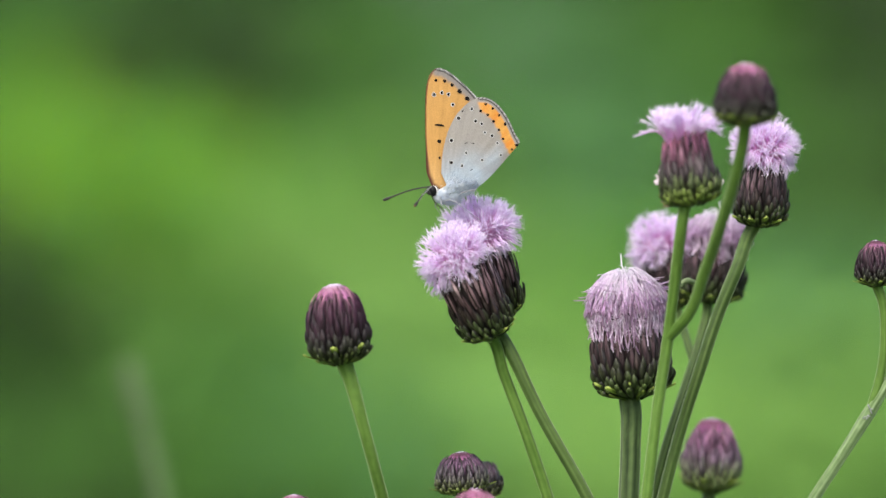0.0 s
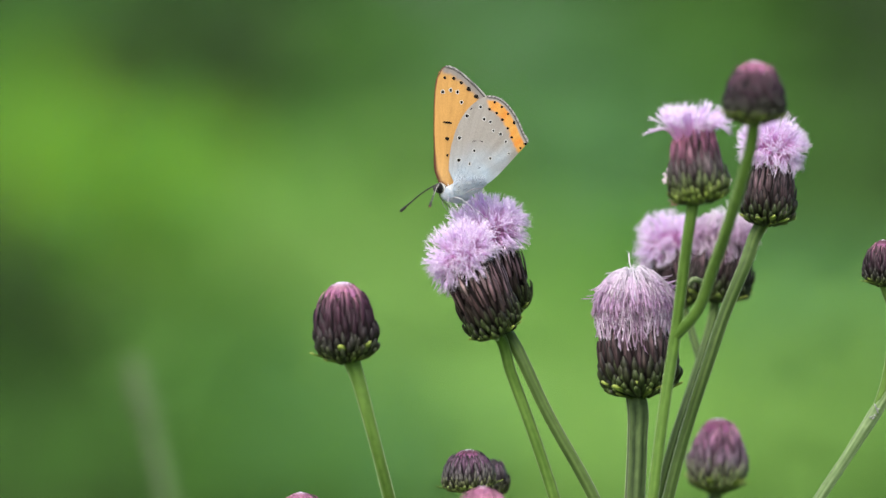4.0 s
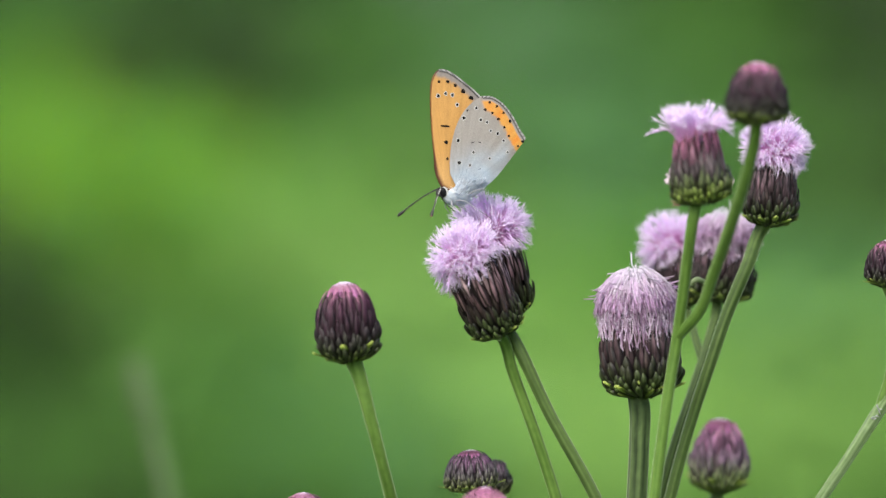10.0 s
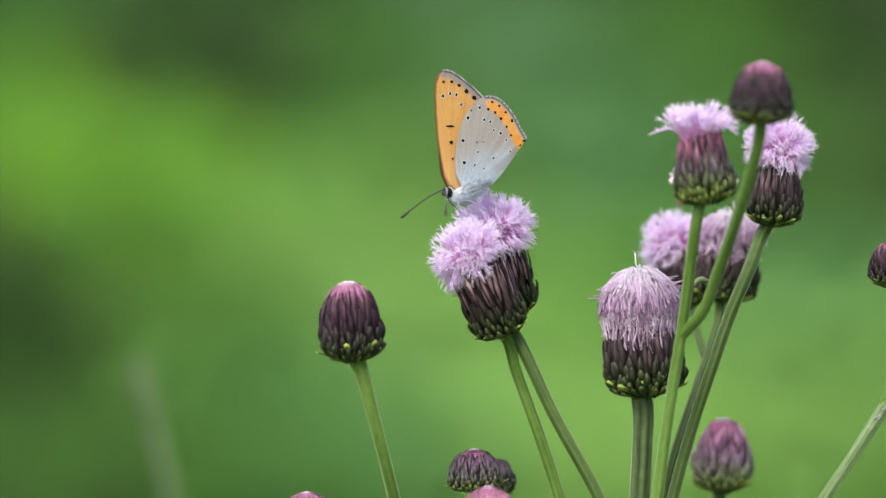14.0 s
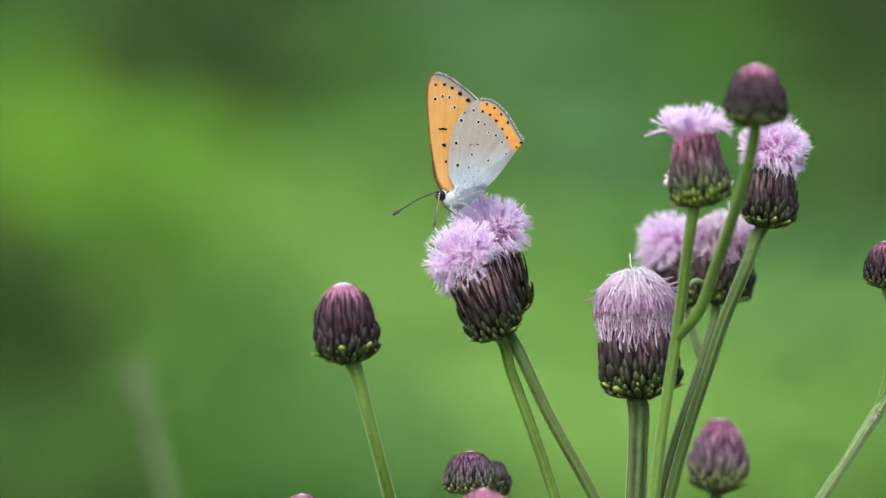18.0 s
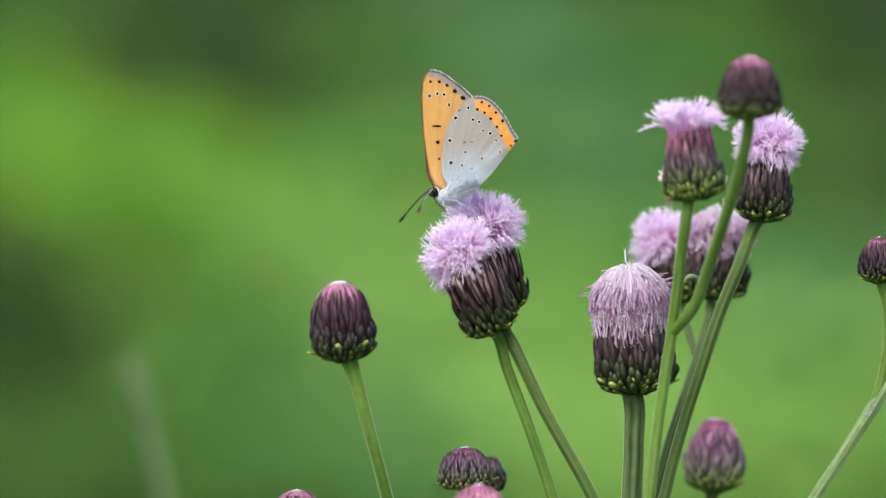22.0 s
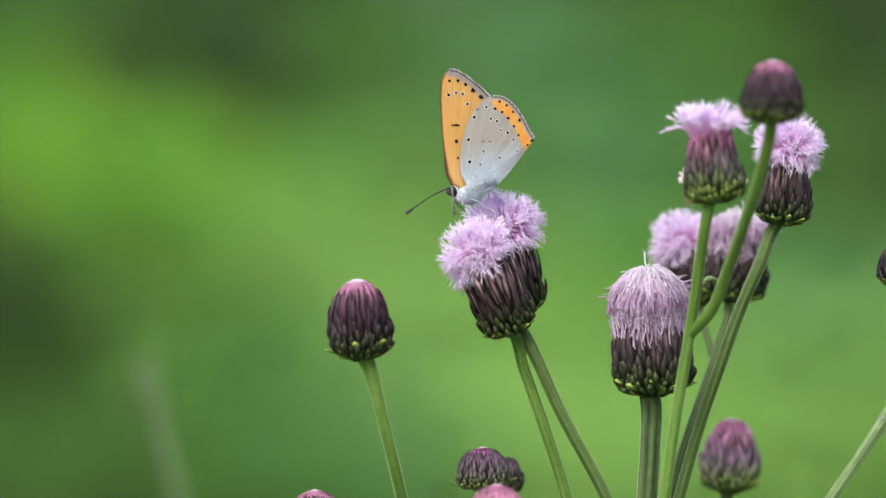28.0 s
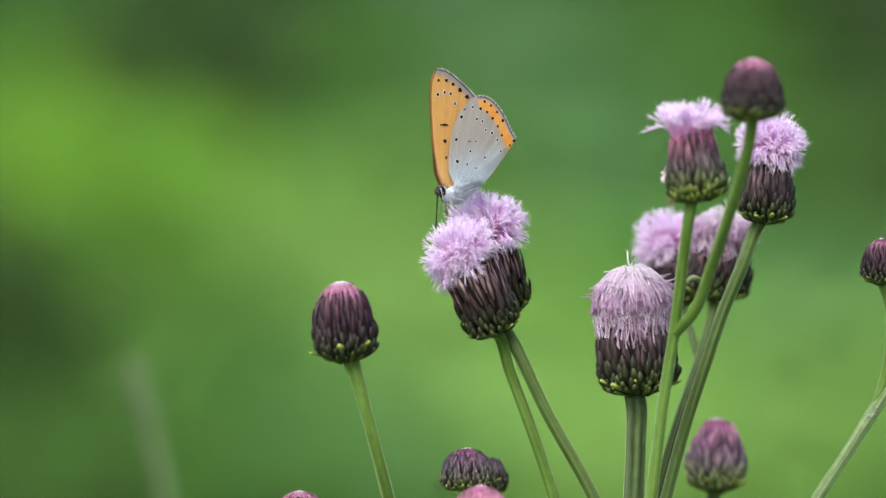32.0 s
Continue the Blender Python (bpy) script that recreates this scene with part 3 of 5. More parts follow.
            end.z = top.z + math.cos(el) * ln * 0.92
            mid = foot * 0.55 + end * 0.45
            mid.z = top.z + 0.35 * ln * math.cos(el * 0.6)
            tint = mixed(LILAC, PALE, 0.2 + 0.8 * rng.random())
            floret_into(verts, faces, colours, [foot - Vector((0, 0, 1.0)), mid, end], 0.11, rng, tint, 4, 1.3)
        else:
            ln = length * 1000 * 1.02 - z0
            end = Vector((cs * q * rm * 0.62, sn * q * rm * 0.62, z0 + ln * (1 - 0.35 * q * q) * rng.uniform(0.96, 1.03)))
            tint = Vector((0.14, 0.05, 0.09)) if size < 0.2 else mixed(Vector((0.30, 0.09, 0.18)), mixed(Vector((0.55, 0.20, 0.34)), PALE, size), max(0, 1 - q * 0.9) * rng.uniform(0.6, 1))
            floret_into(verts, faces, colours, [foot - Vector((0, 0, 1)), foot * 0.4 + end * 0.6 + Vector((cs, sn, 0)) * 0.2, end], 0.26, rng, tint, 2, 0.2)
    verts = [v / 1000 for v in verts]
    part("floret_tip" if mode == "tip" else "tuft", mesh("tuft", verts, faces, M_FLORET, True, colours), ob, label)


GROUP = "thistle stems swaying together"
PLANTS = []


def plant(foot_x, foot_y, label):
    ob = thing("thistle", foot_x / 1000, foot_y / 1000, 0, label, "thistle", GROUP)
    PLANTS.append(ob)
    return ob


def stem(ob, pts, radii, tone, label="", rib=None, name="stem", sides=28):
    """A ribbed stem through bearings (x, z, y), from its head downwards; the last point may be a place on the ground."""
    line = [(bearing(*p) if len(p) == 3 else Vector((p[0] / 1000, p[1] / 1000, -0.004))) - ob.location for p in pts]
    smooth = tone == "fresh"
    v, f = tube(line, [r / 1000 for r in radii], sides, 10, rib or (0.02 if smooth else 0.055))
    low, high = STEM_TONES[tone]
    rng = random.Random(len(PLANTS) * 10 + len(pts))
    shift = rng.uniform(0, 40)
    colours = []
    for i, q in enumerate(v):
        a = 2 * math.pi * (i % sides) / sides
        along = i // sides
        u = 0.45 + (0.17 if smooth else 0.28) * math.cos(7 * a) + 0.5 * noise.noise((math.cos(a) * 2.2 + shift, math.sin(a) * 2.2, along * 0.10)) + 0.25 * noise.noise((a * 3 + shift, along * 0.5, 2.0))
        colours.append(mixed(low, high, max(0.0, min(1.0, u))))
    return part(name, mesh(name, v, f, M_STEM, True, colours), ob, label)


def thistles():
    # a single closed bud
    p = plant(28, 6, "single dark purple thistle bud on a slender green stem")
    stem(p, [(-16.9, -19.7, -11.6), (-16.1, -21.9, -11.6), (-13.7, -30.4, -11.6), (-11.7, -37.9, -9.7), (-9.9, -44.9, -6.4), (-2.4, -75.9, 0), (28, 6)], [1.5, 1.3, 1.1, 1.06, 1.12, 1.35, 1.6], "fresh")
    h, n = head("bud", p, bearing(-17.5, -19.8, -11.6), bearing(-18.7, -6.2, -11.6), 0.0048, "bud", "pink_bud", 11, "closed dark purple bud with a pink tip", 4, 26, 13)
    florets(h, n, 0.0052, "tip", 12, 200, 1.0, 0.62, "pale pink tip of closed florets")

    # two open heads on a pair of stems, where the butterfly sits
    p = plant(48, 0, "pair of open lilac thistle heads on two green stems")
    stem(p, [(7.8, -14.7, -3.5), (8.8, -14.9, -2.2), (11.2, -21.4, 0), (14.9, -31.4, 1.1), (19.4, -44.9, 2.2), (29.0, -85.9, 3.5), (48, 0)], [1.1, 1.05, 1.0, 1.02, 1.06, 1.35, 1.7], "fresh")
    stem(p, [(12.1, -11.9, 9.7), (9.6, -12.7, 2.2), (12.1, -17.1, 0), (17.3, -27.9, -1.1), (26.6, -44.9, -1.1), (37.6, -85.9, 1.1), (50, 2)], [0.8, 1.1, 1.12, 1.05, 1.06, 1.35, 1.7], "green")
    h, n = head("flower_head", p, bearing(9.0, -14.5, -2.2), bearing(3.6, -2.2, -4.9), 0.0043, "cup", "open", 21, "open thistle head with dark purple-brown scales", 8, 22, 12)
    florets(h, n, 0.0051, "ball", 22, 950, 6.45, 0.62, "lilac-pink florets spread in a ball", (-1.3, 0.4, 1.5))
    h, n = head("flower_head", p, bearing(11.6, -11.1, 11.6), bearing(7.4, 2.5, 8), 0.0036, "open", "open", 23, "open thistle head with dark purple-brown scales", 4, 22, 12)
    florets(h, n, 0.0046, "ball", 24, 950, 7.0, 0.62, "lilac-pink florets spread in a ball", (-0.3, -0.6, 1.1), 108)

    # a withering head on a thick ribbed stem
    p = plant(36, -2, "withering pale lilac thistle head on a thick ribbed stem")
    stem(p, [(33.2, -24.9, 0), (33.7, -27.4, 0), (33.7, -33.9, 0), (33.3, -44.9, 0), (34.1, -95.9, 0), (36, -2)], [1.7, 1.85, 1.75, 1.8, 2.1, 2.4], "ribbed", "thick ribbed grey-green stem", 0.075)
    h, n = head("flower_head", p, bearing(34.2, -25.6, 0), bearing(33.1, -10.7, 0), 0.0061, "open", "open_dark", 31, "drooping thistle head with dark olive and brown scales", 3, 25, 13)
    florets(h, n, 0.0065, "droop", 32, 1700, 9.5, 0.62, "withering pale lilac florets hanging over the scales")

    # a forked stem: a closed bud nearest the lens, and an opening head
    p = plant(38, -12, "forked bright green thistle stem with a bud and an opening head")
    stem(p, [(54.1, 23.6, -45), (53.8, 20.6, -43.5), (52.4, 14.1, -39), (50.0, 6.1, -31.5), (46.8, -3.4, -22.5), (43.8, -11.1, -16.5), (40.3, -15.1, -13.5)], [1.15, 1.05, 1.05, 1.05, 1.0, 1.0, 0.95], "fresh")
    stem(p, [(43.5, 9.1, -21), (42.9, 5.6, -21), (41.9, -1.9, -18), (40.9, -10.4, -15), (40.3, -15.1, -13.5), (38.8, -24.9, -13.5), (37.6, -33.9, -13.5), (36.3, -44.9, -13.5), (34.6, -85.9, -15), (38, -12)],
         [1.05, 1.0, 0.98, 0.96, 1.0, 1.02, 1.02, 1.05, 1.4, 1.7], "fresh")
    h, n = head("bud", p, bearing(54.0, 22.9, -45), bearing(54.2, 33.5, -45), 0.0044, "dome", "pink_bud", 41, "closed dark purple bud with a mauve top", 2, 26, 12)
    florets(h, n, 0.0046, "tip", 42, 140, 0.45, 0.6, "mauve tip of closed florets")
    h, n = head("flower_head", p, bearing(44.8, 8.6, -21), bearing(43.0, 20.7, -21), 0.0044, "urn", "urn", 43, "half-open thistle head with green and mauve scales", 3, 24, 13)
    florets(h, n, 0.0047, "fan", 44, 230, 5.4, 0.60, "short lilac florets just opening outwards", (-0.8, 0, 0))

    # an open head behind the bud
    p = plant(34, 8, "open lilac thistle head on a long slanting green stem")
    stem(p, [(55.8, 5.3, 9.7), (54.8, 3.6, 9.7), (52.8, -1.9, 6.4), (49.1, -10.9, 4.9), (46.1, -19.9, 3.5), (42.7, -30.4, 3.5), (38.9, -44.9, 3.5), (32.6, -85.9, 4.9), (34, 8)], [1.2, 1.2, 1.15, 1.08, 1.05, 1.02, 1.05, 1.4, 1.7], "green")
    h, n = head("flower_head", p, bearing(56.3, 4.7, 9.7), bearing(56.9, 15.6, 9.7), 0.0042, "open", "open_dark", 51, "open thistle head with dark purple and green scales", 2, 22, 12)
    florets(h, n, 0.0044, "ball", 52, 880, 6.1, 0.62, "lilac-pink florets in a round tuft", (0.4, -0.4, 2.3))

    # two heads further back
    p = plant(30, 18, "two lilac thistle heads close together on one grey-green stem")
    stem(p, [(47.4, -7.9, 31.5), (47.2, -10.4, 30), (45.9, -15.9, 25.5), (43.0, -24.9, 19.5), (39.8, -34.9, 15), (37.1, -44.9, 15), (32.6, -85.9, 18), (30, 18)], [0.95, 0.9, 0.9, 0.85, 0.9, 0.95, 1.3, 1.6], "grey")
    stem(p, [(41.4, -8.9, 36), (42.4, -11.9, 32), (44.75, -19.7, 22.8)], [0.8, 0.7, 0.7], "grey")
    h, n = head("flower_head", p, bearing(41.4, -9.9, 36), bearing(39.6, 0.5, 36), 0.0041, "open", "open_dark", 61, "open thistle head with dark purple scales", 5, 25, 12)
    florets(h, n, 0.0045, "ball", 62, 700, 6.2, 0.62, "soft lilac florets in a round tuft", (-0.6, 0, 0.3))
    h, n = head("flower_head", p, bearing(47.8, -8.9, 31.5), bearing(48.8, 2.3, 31.5), 0.0050, "open", "open_dark", 63, "withering thistle head with dark brown scales", 3, 26, 12)
    florets(h, n, 0.0055, "droop", 64, 900, 6.2, 0.62, "withering whitish lilac florets")
    v, f = tube([bearing(*q) - p.location for q in ((45.8, -5.9, 4), (44.6, -5.3, 2), (43.5, -5.1, 1), (42.9, -5.5, 1), (42.7, -6.2, 1))], [0.0003, 0.0005, 0.0005, 0.0004, 0.0002], 8, 5)
    part("leaf", mesh("leaf", v, f, M_CURL), p, "small curled pale green leaf")
    rng = random.Random(66)
    for x, z, reach, count, material, words in ((38.9, 12.6, (-0.9, 1.2), 9, M_FLUFF, "pale withered floret wisps"), (40.4, 8.8, (-1.2, -0.8), 7, M_DRY, "brown withered floret wisps"), (49.4, 12.4, (0.5, 1.5), 5, M_FLUFF, "pale withered floret wisps")):
        v, f = [], []
        for _ in range(count):
            a = bearing(x + rng.uniform(-0.5, 0.5), z + rng.uniform(-1.0, 1.0), 22) - p.location
            b = a + Vector((reach[0] * rng.uniform(0.2, 1.2), rng.uniform(-0.5, 0.5), reach[1] * rng.uniform(-0.6, 1.2))) / 1000
            tube([a, (a + b) / 2 + Vector((0, 0, 0.0003)), b], [0.00018, 0.00020, 0.00010], 5, 3, 0, v, f)
        part("wisp", mesh("wisp", v, f, material), p, words)

    # a blurred bud low down
    p = plant(46, 34, "mauve and olive thistle bud low among the stems")
    stem(p, [(47.7, -42.4, 39), (47.2, -44.9, 39), (45.6, -75.9, 42), (46, 34)], [1.2, 1.1, 1.3, 1.6], "grey")
    h, n = head("bud", p, bearing(47.7, -42.9, 39), bearing(48.0, -30.3, 39), 0.0046, "bud", "mauve_bud", 71, "closed bud with mauve top and olive scales", 2, 26, 13)
    florets(h, n, 0.0053, "tip", 72, 160, 0.4, 0.62, "pink tip of closed florets")

    # a branching stem at the edge, with one bud
    p = plant(64, 4, "slanting pale green thistle stem with a small purple bud")
    stem(p, [(77.2, -5.9, 3.5), (78.2, -8.9, 3.5), (78.6, -14.9, 3.5), (77.8, -21.9, 3.5), (75.7, -28.7, 3.5)], [0.9, 0.85, 0.85, 0.85, 0.8], "fresh")
    stem(p, [(85.6, -11.9, 4.9), (81.6, -18.9, 4.9), (78.1, -24.9, 3.5), (75.7, -28.7, 3.5), (70.6, -36.7, 3.5), (65.3, -44.9, 3.5), (55.6, -80.9, 4.9), (64, 4)], [0.8, 0.85, 0.9, 1.15, 0.95, 1.0, 1.4, 1.7], "sage")
    rng = random.Random(83)
    verts, faces = [], []
    for _ in range(5):
        q = bearing(75.4, -28.1, 2) - p.location + Vector((rng.uniform(-1, 1), rng.uniform(-0.3, 0.3), rng.uniform(-1.6, 1.6))) / 1000
        tube([q, q + Vector((rng.uniform(-0.5, 0.5), -0.2, rng.uniform(-0.3, 0.9))) / 1000, q + Vector((rng.uniform(-0.8, 0.8), -0.3, rng.uniform(-0.3, 1.4))) / 1000], [0.00012, 0.00010, 0.00004], 5, 3, 0, verts, faces)
    part("fluff", mesh("fluff", verts, faces, M_LEG), p, "white fluff where the stem branches")
    h, n = head("bud", p, bearing(77.0, -6.1, 3.5), bearing(77.0, 1.7, 3.5), 0.0031, "bud", "pink_bud", 81, "small dark purple bud with yellow-green foot", 2, 24, 12)
    florets(h, n, 0.0031, "tip", 82, 90, 0.12, 0.5, "mauve tip of closed florets")

    # a cluster of low buds
    p = plant(20, 14, "two small dark thistle buds side by side on low stems")
    stem(p, [(3.8, -41.9, 8), (4.2, -44.9, 8), (7.6, -75.9, 11.6), (20, 14)], [0.9, 0.9, 1.2, 1.6], "fresh")
    stem(p, [(8.2, -42.9, 22.5), (8.2, -45.9, 21), (7.8, -65.9, 15)], [0.7, 0.7, 0.9], "green")
    h, n = head("bud", p, bearing(3.9, -42.7, 8), bearing(3.5, -35.5, 8), 0.0040, "dome", "dark_bud", 91, "domed dark purple bud with pale ridges", 5, 28, 12)
    florets(h, n, 0.0047, "tip", 92, 90, 0.12, 0.5, "mauve tip of closed florets")
    h, n = head("bud", p, bearing(8.2, -43.3, 22.5), bearing(8.0, -36.9, 22.5), 0.0026, "bud", "dark_bud", 93, "narrow dark mauve bud", 3, 16, 9)
    p = plant(16, -20, "pink-topped thistle bud on a low stem")
    stem(p, [(6.2, -50.9, -27), (6.2, -54.9, -27), (6.6, -85.9, -27), (16, -20)], [0.9, 0.9, 1.2, 1.6], "green")
    h, n = head("bud", p, bearing(6.2, -51.4, -27), bearing(6.2, -42.1, -27), 0.0042, "dome", "rose_bud", 95, "closed bud with a smooth pink top", 3, 25, 12)
    florets(h, n, 0.0042, "tip", 96, 130, 0.3, 0.5, "smooth pink tip of closed florets")
    p = plant(-18, 8, "purple-pink thistle bud low in the grass")
    stem(p, [(-25.6, -51.9, 4.9), (-25.4, -54.9, 4.9), (-22.4, -85.9, 6.4), (-18, 8)], [0.9, 0.9, 1.2, 1.6], "green")
    h, n = head("bud", p, bearing(-25.8, -52.1, 4.9), bearing(-26.0, -43.1, 4.9), 0.0046, "dome", "pink_bud", 97, "closed purple bud with pink ridges", 3, 26, 12)
    florets(h, n, 0.0046, "tip", 98, 120, 0.5, 0.5, "pink tip of closed florets")


thistles()


# ---- butterfly ----
def polyline_distance(p, line):
    best = 1e9
    for a, b in zip(line, line[1:]):
        d = b - a
        u = max(0.0, min(1.0, (p - a).dot(d) / d.length_squared))
        best = min(best, (p - a - d * u).length)
    return best


def wing_mesh(name, root, lead, outer, trail, paint, bulge, sign):
    """A wing in millimetres: fans from its root to the margin, a little arched, with raised veins."""
    edge = [Vector(q) for q in lead + outer + trail]
    rim, _ = smooth_line(edge, [1] * len(edge), 6)
    root = Vector(root)
    cols, rows = len(rim), 46
    verts, colours, faces = [], [], []
    lead_line, outer_line = [Vector(q) for q in [tuple(root)] + lead], [Vector(q) for q in [lead[-1]] + outer]
    outer_line, _ = smooth_line(outer_line, [1] * len(outer_line), 4)
    for face in (-1, 1):
        for i in range(rows + 1):
            s = 1 - (1 - i / rows) ** 1.8
            for j, q in enumerate(rim):
                p = root * (1 - s) + q * s
                vein = 0.014 if j % 8 == 0 and s > 0.15 else 0.0
                y = bulge * math.sin(math.pi * min(1, s * 0.9 + 0.05)) * math.sin(math.pi * j / (cols - 1)) + face * (0.035 * (1 - 0.6 * s) + vein)
                verts.append(Vector((p.x, y * sign, p.y)))
                ripple = 0.012 * math.sin(j * 0.8) * s
                verts[-1].y += ripple
                colours.append(paint(p, s, polyline_distance(p, outer_line), polyline_distance(p, lead_line), vein > 0))
    w = cols
    half = (rows + 1) * cols
    for i in range(rows):
        for j in range(cols - 1):
            a = i * w + j
            faces.append((a, a + 1, a + w + 1, a + w))
            b = half + a
            faces.append((b, b + w, b + w + 1, b + 1))
    for j in range(cols - 1):
        a = rows * w + j
        faces.append((a, a + 1, half + a + 1, half + a))
    return mesh(name, [v / 1000 for v in verts], faces, M_WING, True, colours)


ORANGE, TAN, GREY, BLUE, EDGE, FRINGE, RUST = (Vector(c) for c in (
    (0.45, 0.238, 0.064), (0.215, 0.19, 0.175), (0.270, 0.248, 0.226), (0.35, 0.43, 0.52), (0.028, 0.024, 0.024), (0.33, 0.325, 0.32), (0.085, 0.02, 0.009)))


def soft(a, b, x):
    u = max(0.0, min(1.0, (x - a) / (b - a)))
    return u * u * (3 - 2 * u)


def fore_paint(p, s, outer, lead, vein):
    c = mixed(ORANGE, ORANGE * 1.12, noise.noise((p.x * 0.6, p.y * 0.6, 1)) * 0.5 + 0.5)
    c = mixed(c, Vector((0.54, 0.325, 0.12)), 0.6 * soft(8, 2, (p - Vector((-1.5, 0.8))).length))
    c = c * (1 + 0.10 * noise.noise((math.atan2(p.y + 1.5, p.x + 2.5) * 22, s * 1.5, 5)))
    c = mixed(TAN, c, soft(1.0, 1.9, outer + 0.25 * noise.noise((p.x * 1.5, p.y * 1.5, 9))))
    c = mixed(RUST, c, soft(0.03, 0.12 + 0.75 * soft(10, 1, p.y), lead))
    if vein:
        c = c * 0.93
    c = mixed(EDGE, c, soft(0.42, 0.60, outer))
    return mixed(FRINGE * (0.75 + 0.45 * math.sin(p.x * 9 + p.y * 9)), c, soft(0.20, 0.32, outer))


def hind_paint(p, s, outer, lead, vein):
    trail = abs((p.x - 1.34) * 0.63 - (p.y - 0.45) * 0.777)
    c = mixed(GREY, BLUE, max(soft(10, 2, (p - Vector((3.5, 0.5))).length), 0.6 * soft(3.2, 0.6, trail) * soft(10.5, 8, p.x)))
    a = math.atan2(p.y + 1.0, p.x + 1.0)
    c = c * (1 + 0.17 * noise.noise((a * 14, s * 1.5, 3)) + 0.05 * noise.noise((p.x * 2.5, p.y * 2.5, 7)))
    c = mixed(c, GREY * 1.05, 0.4 * noise.noise((p.x * 0.5, p.y * 0.5, 4)) + 0.2)
    band = soft(2.95, 2.35, outer + 0.45 * noise.noise((p.x * 1.3, p.y * 1.3, 2))) * soft(0.72, 1.0, outer) * soft(5.7, 6.3, p.x + 0.35 * (p.y - 12.5)) * soft(6.0, 6.8, p.y + 0.2 * (p.x - 8))
    c = mixed(c, mixed(Vector((0.60, 0.215, 0.015)), Vector((0.58, 0.31, 0.06)), 0.5 + 0.9 * noise.noise((a * 13, s * 2.0, 11))), band * 0.95)
    if vein:
        c = c * 0.95
    c = mixed(EDGE * 1.5, c, soft(0.42, 0.60, outer))
    return mixed(FRINGE * (0.75 + 0.45 * math.sin(p.x * 8 - p.y * 8)), c, soft(0.20, 0.32, outer))


def spot_into(wing, x, z, across, tall, tilt, ring):
    """A dark spot, with or without a white ring, lying on the face of the near wing."""
    face = [v.co for v in wing.data.vertices if abs(v.co.x * 1000 - x) < 0.8 and abs(v.co.z * 1000 - z) < 0.8]
    face.sort(key=lambda c: (c.x * 1000 - x) ** 2 + (c.z * 1000 - z) ** 2)
    y = min(c.y for c in face[:6]) * 1000

    def disc(name, a, b, lift, material):
        verts = [Vector((0, 0, 0))]
        for k in range(14):
            t = 2 * math.pi * k / 14
            w = 1 + 0.10 * math.sin(3 * t + x)
            verts.append(Vector((a * w * math.cos(t), 0.01, b * w * math.sin(t))))
        verts = [v / 1000 for v in verts]
        back = [v + Vector((0, 0.00003, 0)) for v in verts]
        faces = [(0, 1 + k, 1 + (k + 1) % 14) for k in range(14)]
        faces += [(1 + k, 16 + k, 16 + (k + 1) % 14, 1 + (k + 1) % 14) for k in range(14)]
        part(name, mesh(name, verts + back, faces, material, False), wing, m=pose(x / 1000, (y - lift) / 1000, z / 1000, 0, tilt, 0))
    if ring:
        disc("ring", across + 0.15, tall + 0.15, 0.06, M_RING)
    disc("spot", across * 1.12, tall * 1.12, 0.075, M_SPOT)


FORE_SPOTS = [  # place, half width, half height, tilt, ring
    (-3.25, 20.00, 0.24, 0.22, 0, 0), (-1.62, 20.00, 0.30, 0.24, 20, 0), (-0.21, 19.35, 0.30, 0.26, 30, 0), (1.23, 18.31, 0.38, 0.34, 40, 0), (2.72, 17.11, 0.42, 0.32, 20, 0),
    (-3.46, 17.49, 0.26, 0.26, 0, 1), (-2.05, 17.90, 0.20, 0.26, 0, 1), (-0.79, 17.66, 0.20, 0.26, 0, 1), (0.08, 15.91, 0.20, 0.24, 0, 1),
    (-2.20, 12.16, 0.78, 0.17, 3, 0), (-2.09, 9.31, 0.34, 0.28, 20, 0), (-1.84, 6.39, 0.18, 0.22, 0, 0)]
HIND_RINGED = [(1.13, 13.57, 0.28, 0.27, 0), (0.01, 9.59, 0.27, 0.28, 10), (0.15, 5.67, 0.29, 0.27, 0), (3.44, 15.32, 0.20, 0.24, 0), (4.23, 13.23, 0.21, 0.24, 0), (5.39, 12.82, 0.20, 0.21, 0), (6.04, 11.30, 0.16, 0.18, 0), (7.38, 10.79, 0.22, 0.24, 30), (8.46, 9.55, 0.18, 0.18, 0), (9.18, 7.49, 0.16, 0.17, 0), (5.79, 6.39, 0.19, 0.18, 0), (2.79, 7.52, 0.18, 0.22, 0), (2.14, 5.19, 0.14, 0.22, 10)]
HIND_BARS = [(1.81, 14.91, 0.24, 0.09, -40), (2.68, 9.24, 0.28, 0.06, -15), (3.94, 9.28, 0.28, 0.06, 12), (3.94, 4.57, 0.22, 0.06, -30)]
HIND_MARGIN = [(5.97, 16.32, 0.22, 0.20, 0), (7.30, 15.63, 0.22, 0.20, 0), (8.53, 14.47, 0.20, 0.20, 0), (9.73, 12.99, 0.22, 0.28, 0), (12.07, 9.38, 0.30, 0.20, 0), (5.10, 15.05, 0.24, 0.22, 0), (6.44, 14.47, 0.22, 0.20, 0), (7.56, 13.37, 0.26, 0.22, 0), (8.64, 11.92, 0.20, 0.20, 0), (9.47, 10.38, 0.20, 0.20, 0), (11.21, 8.59, 0.18, 0.16, 0)]


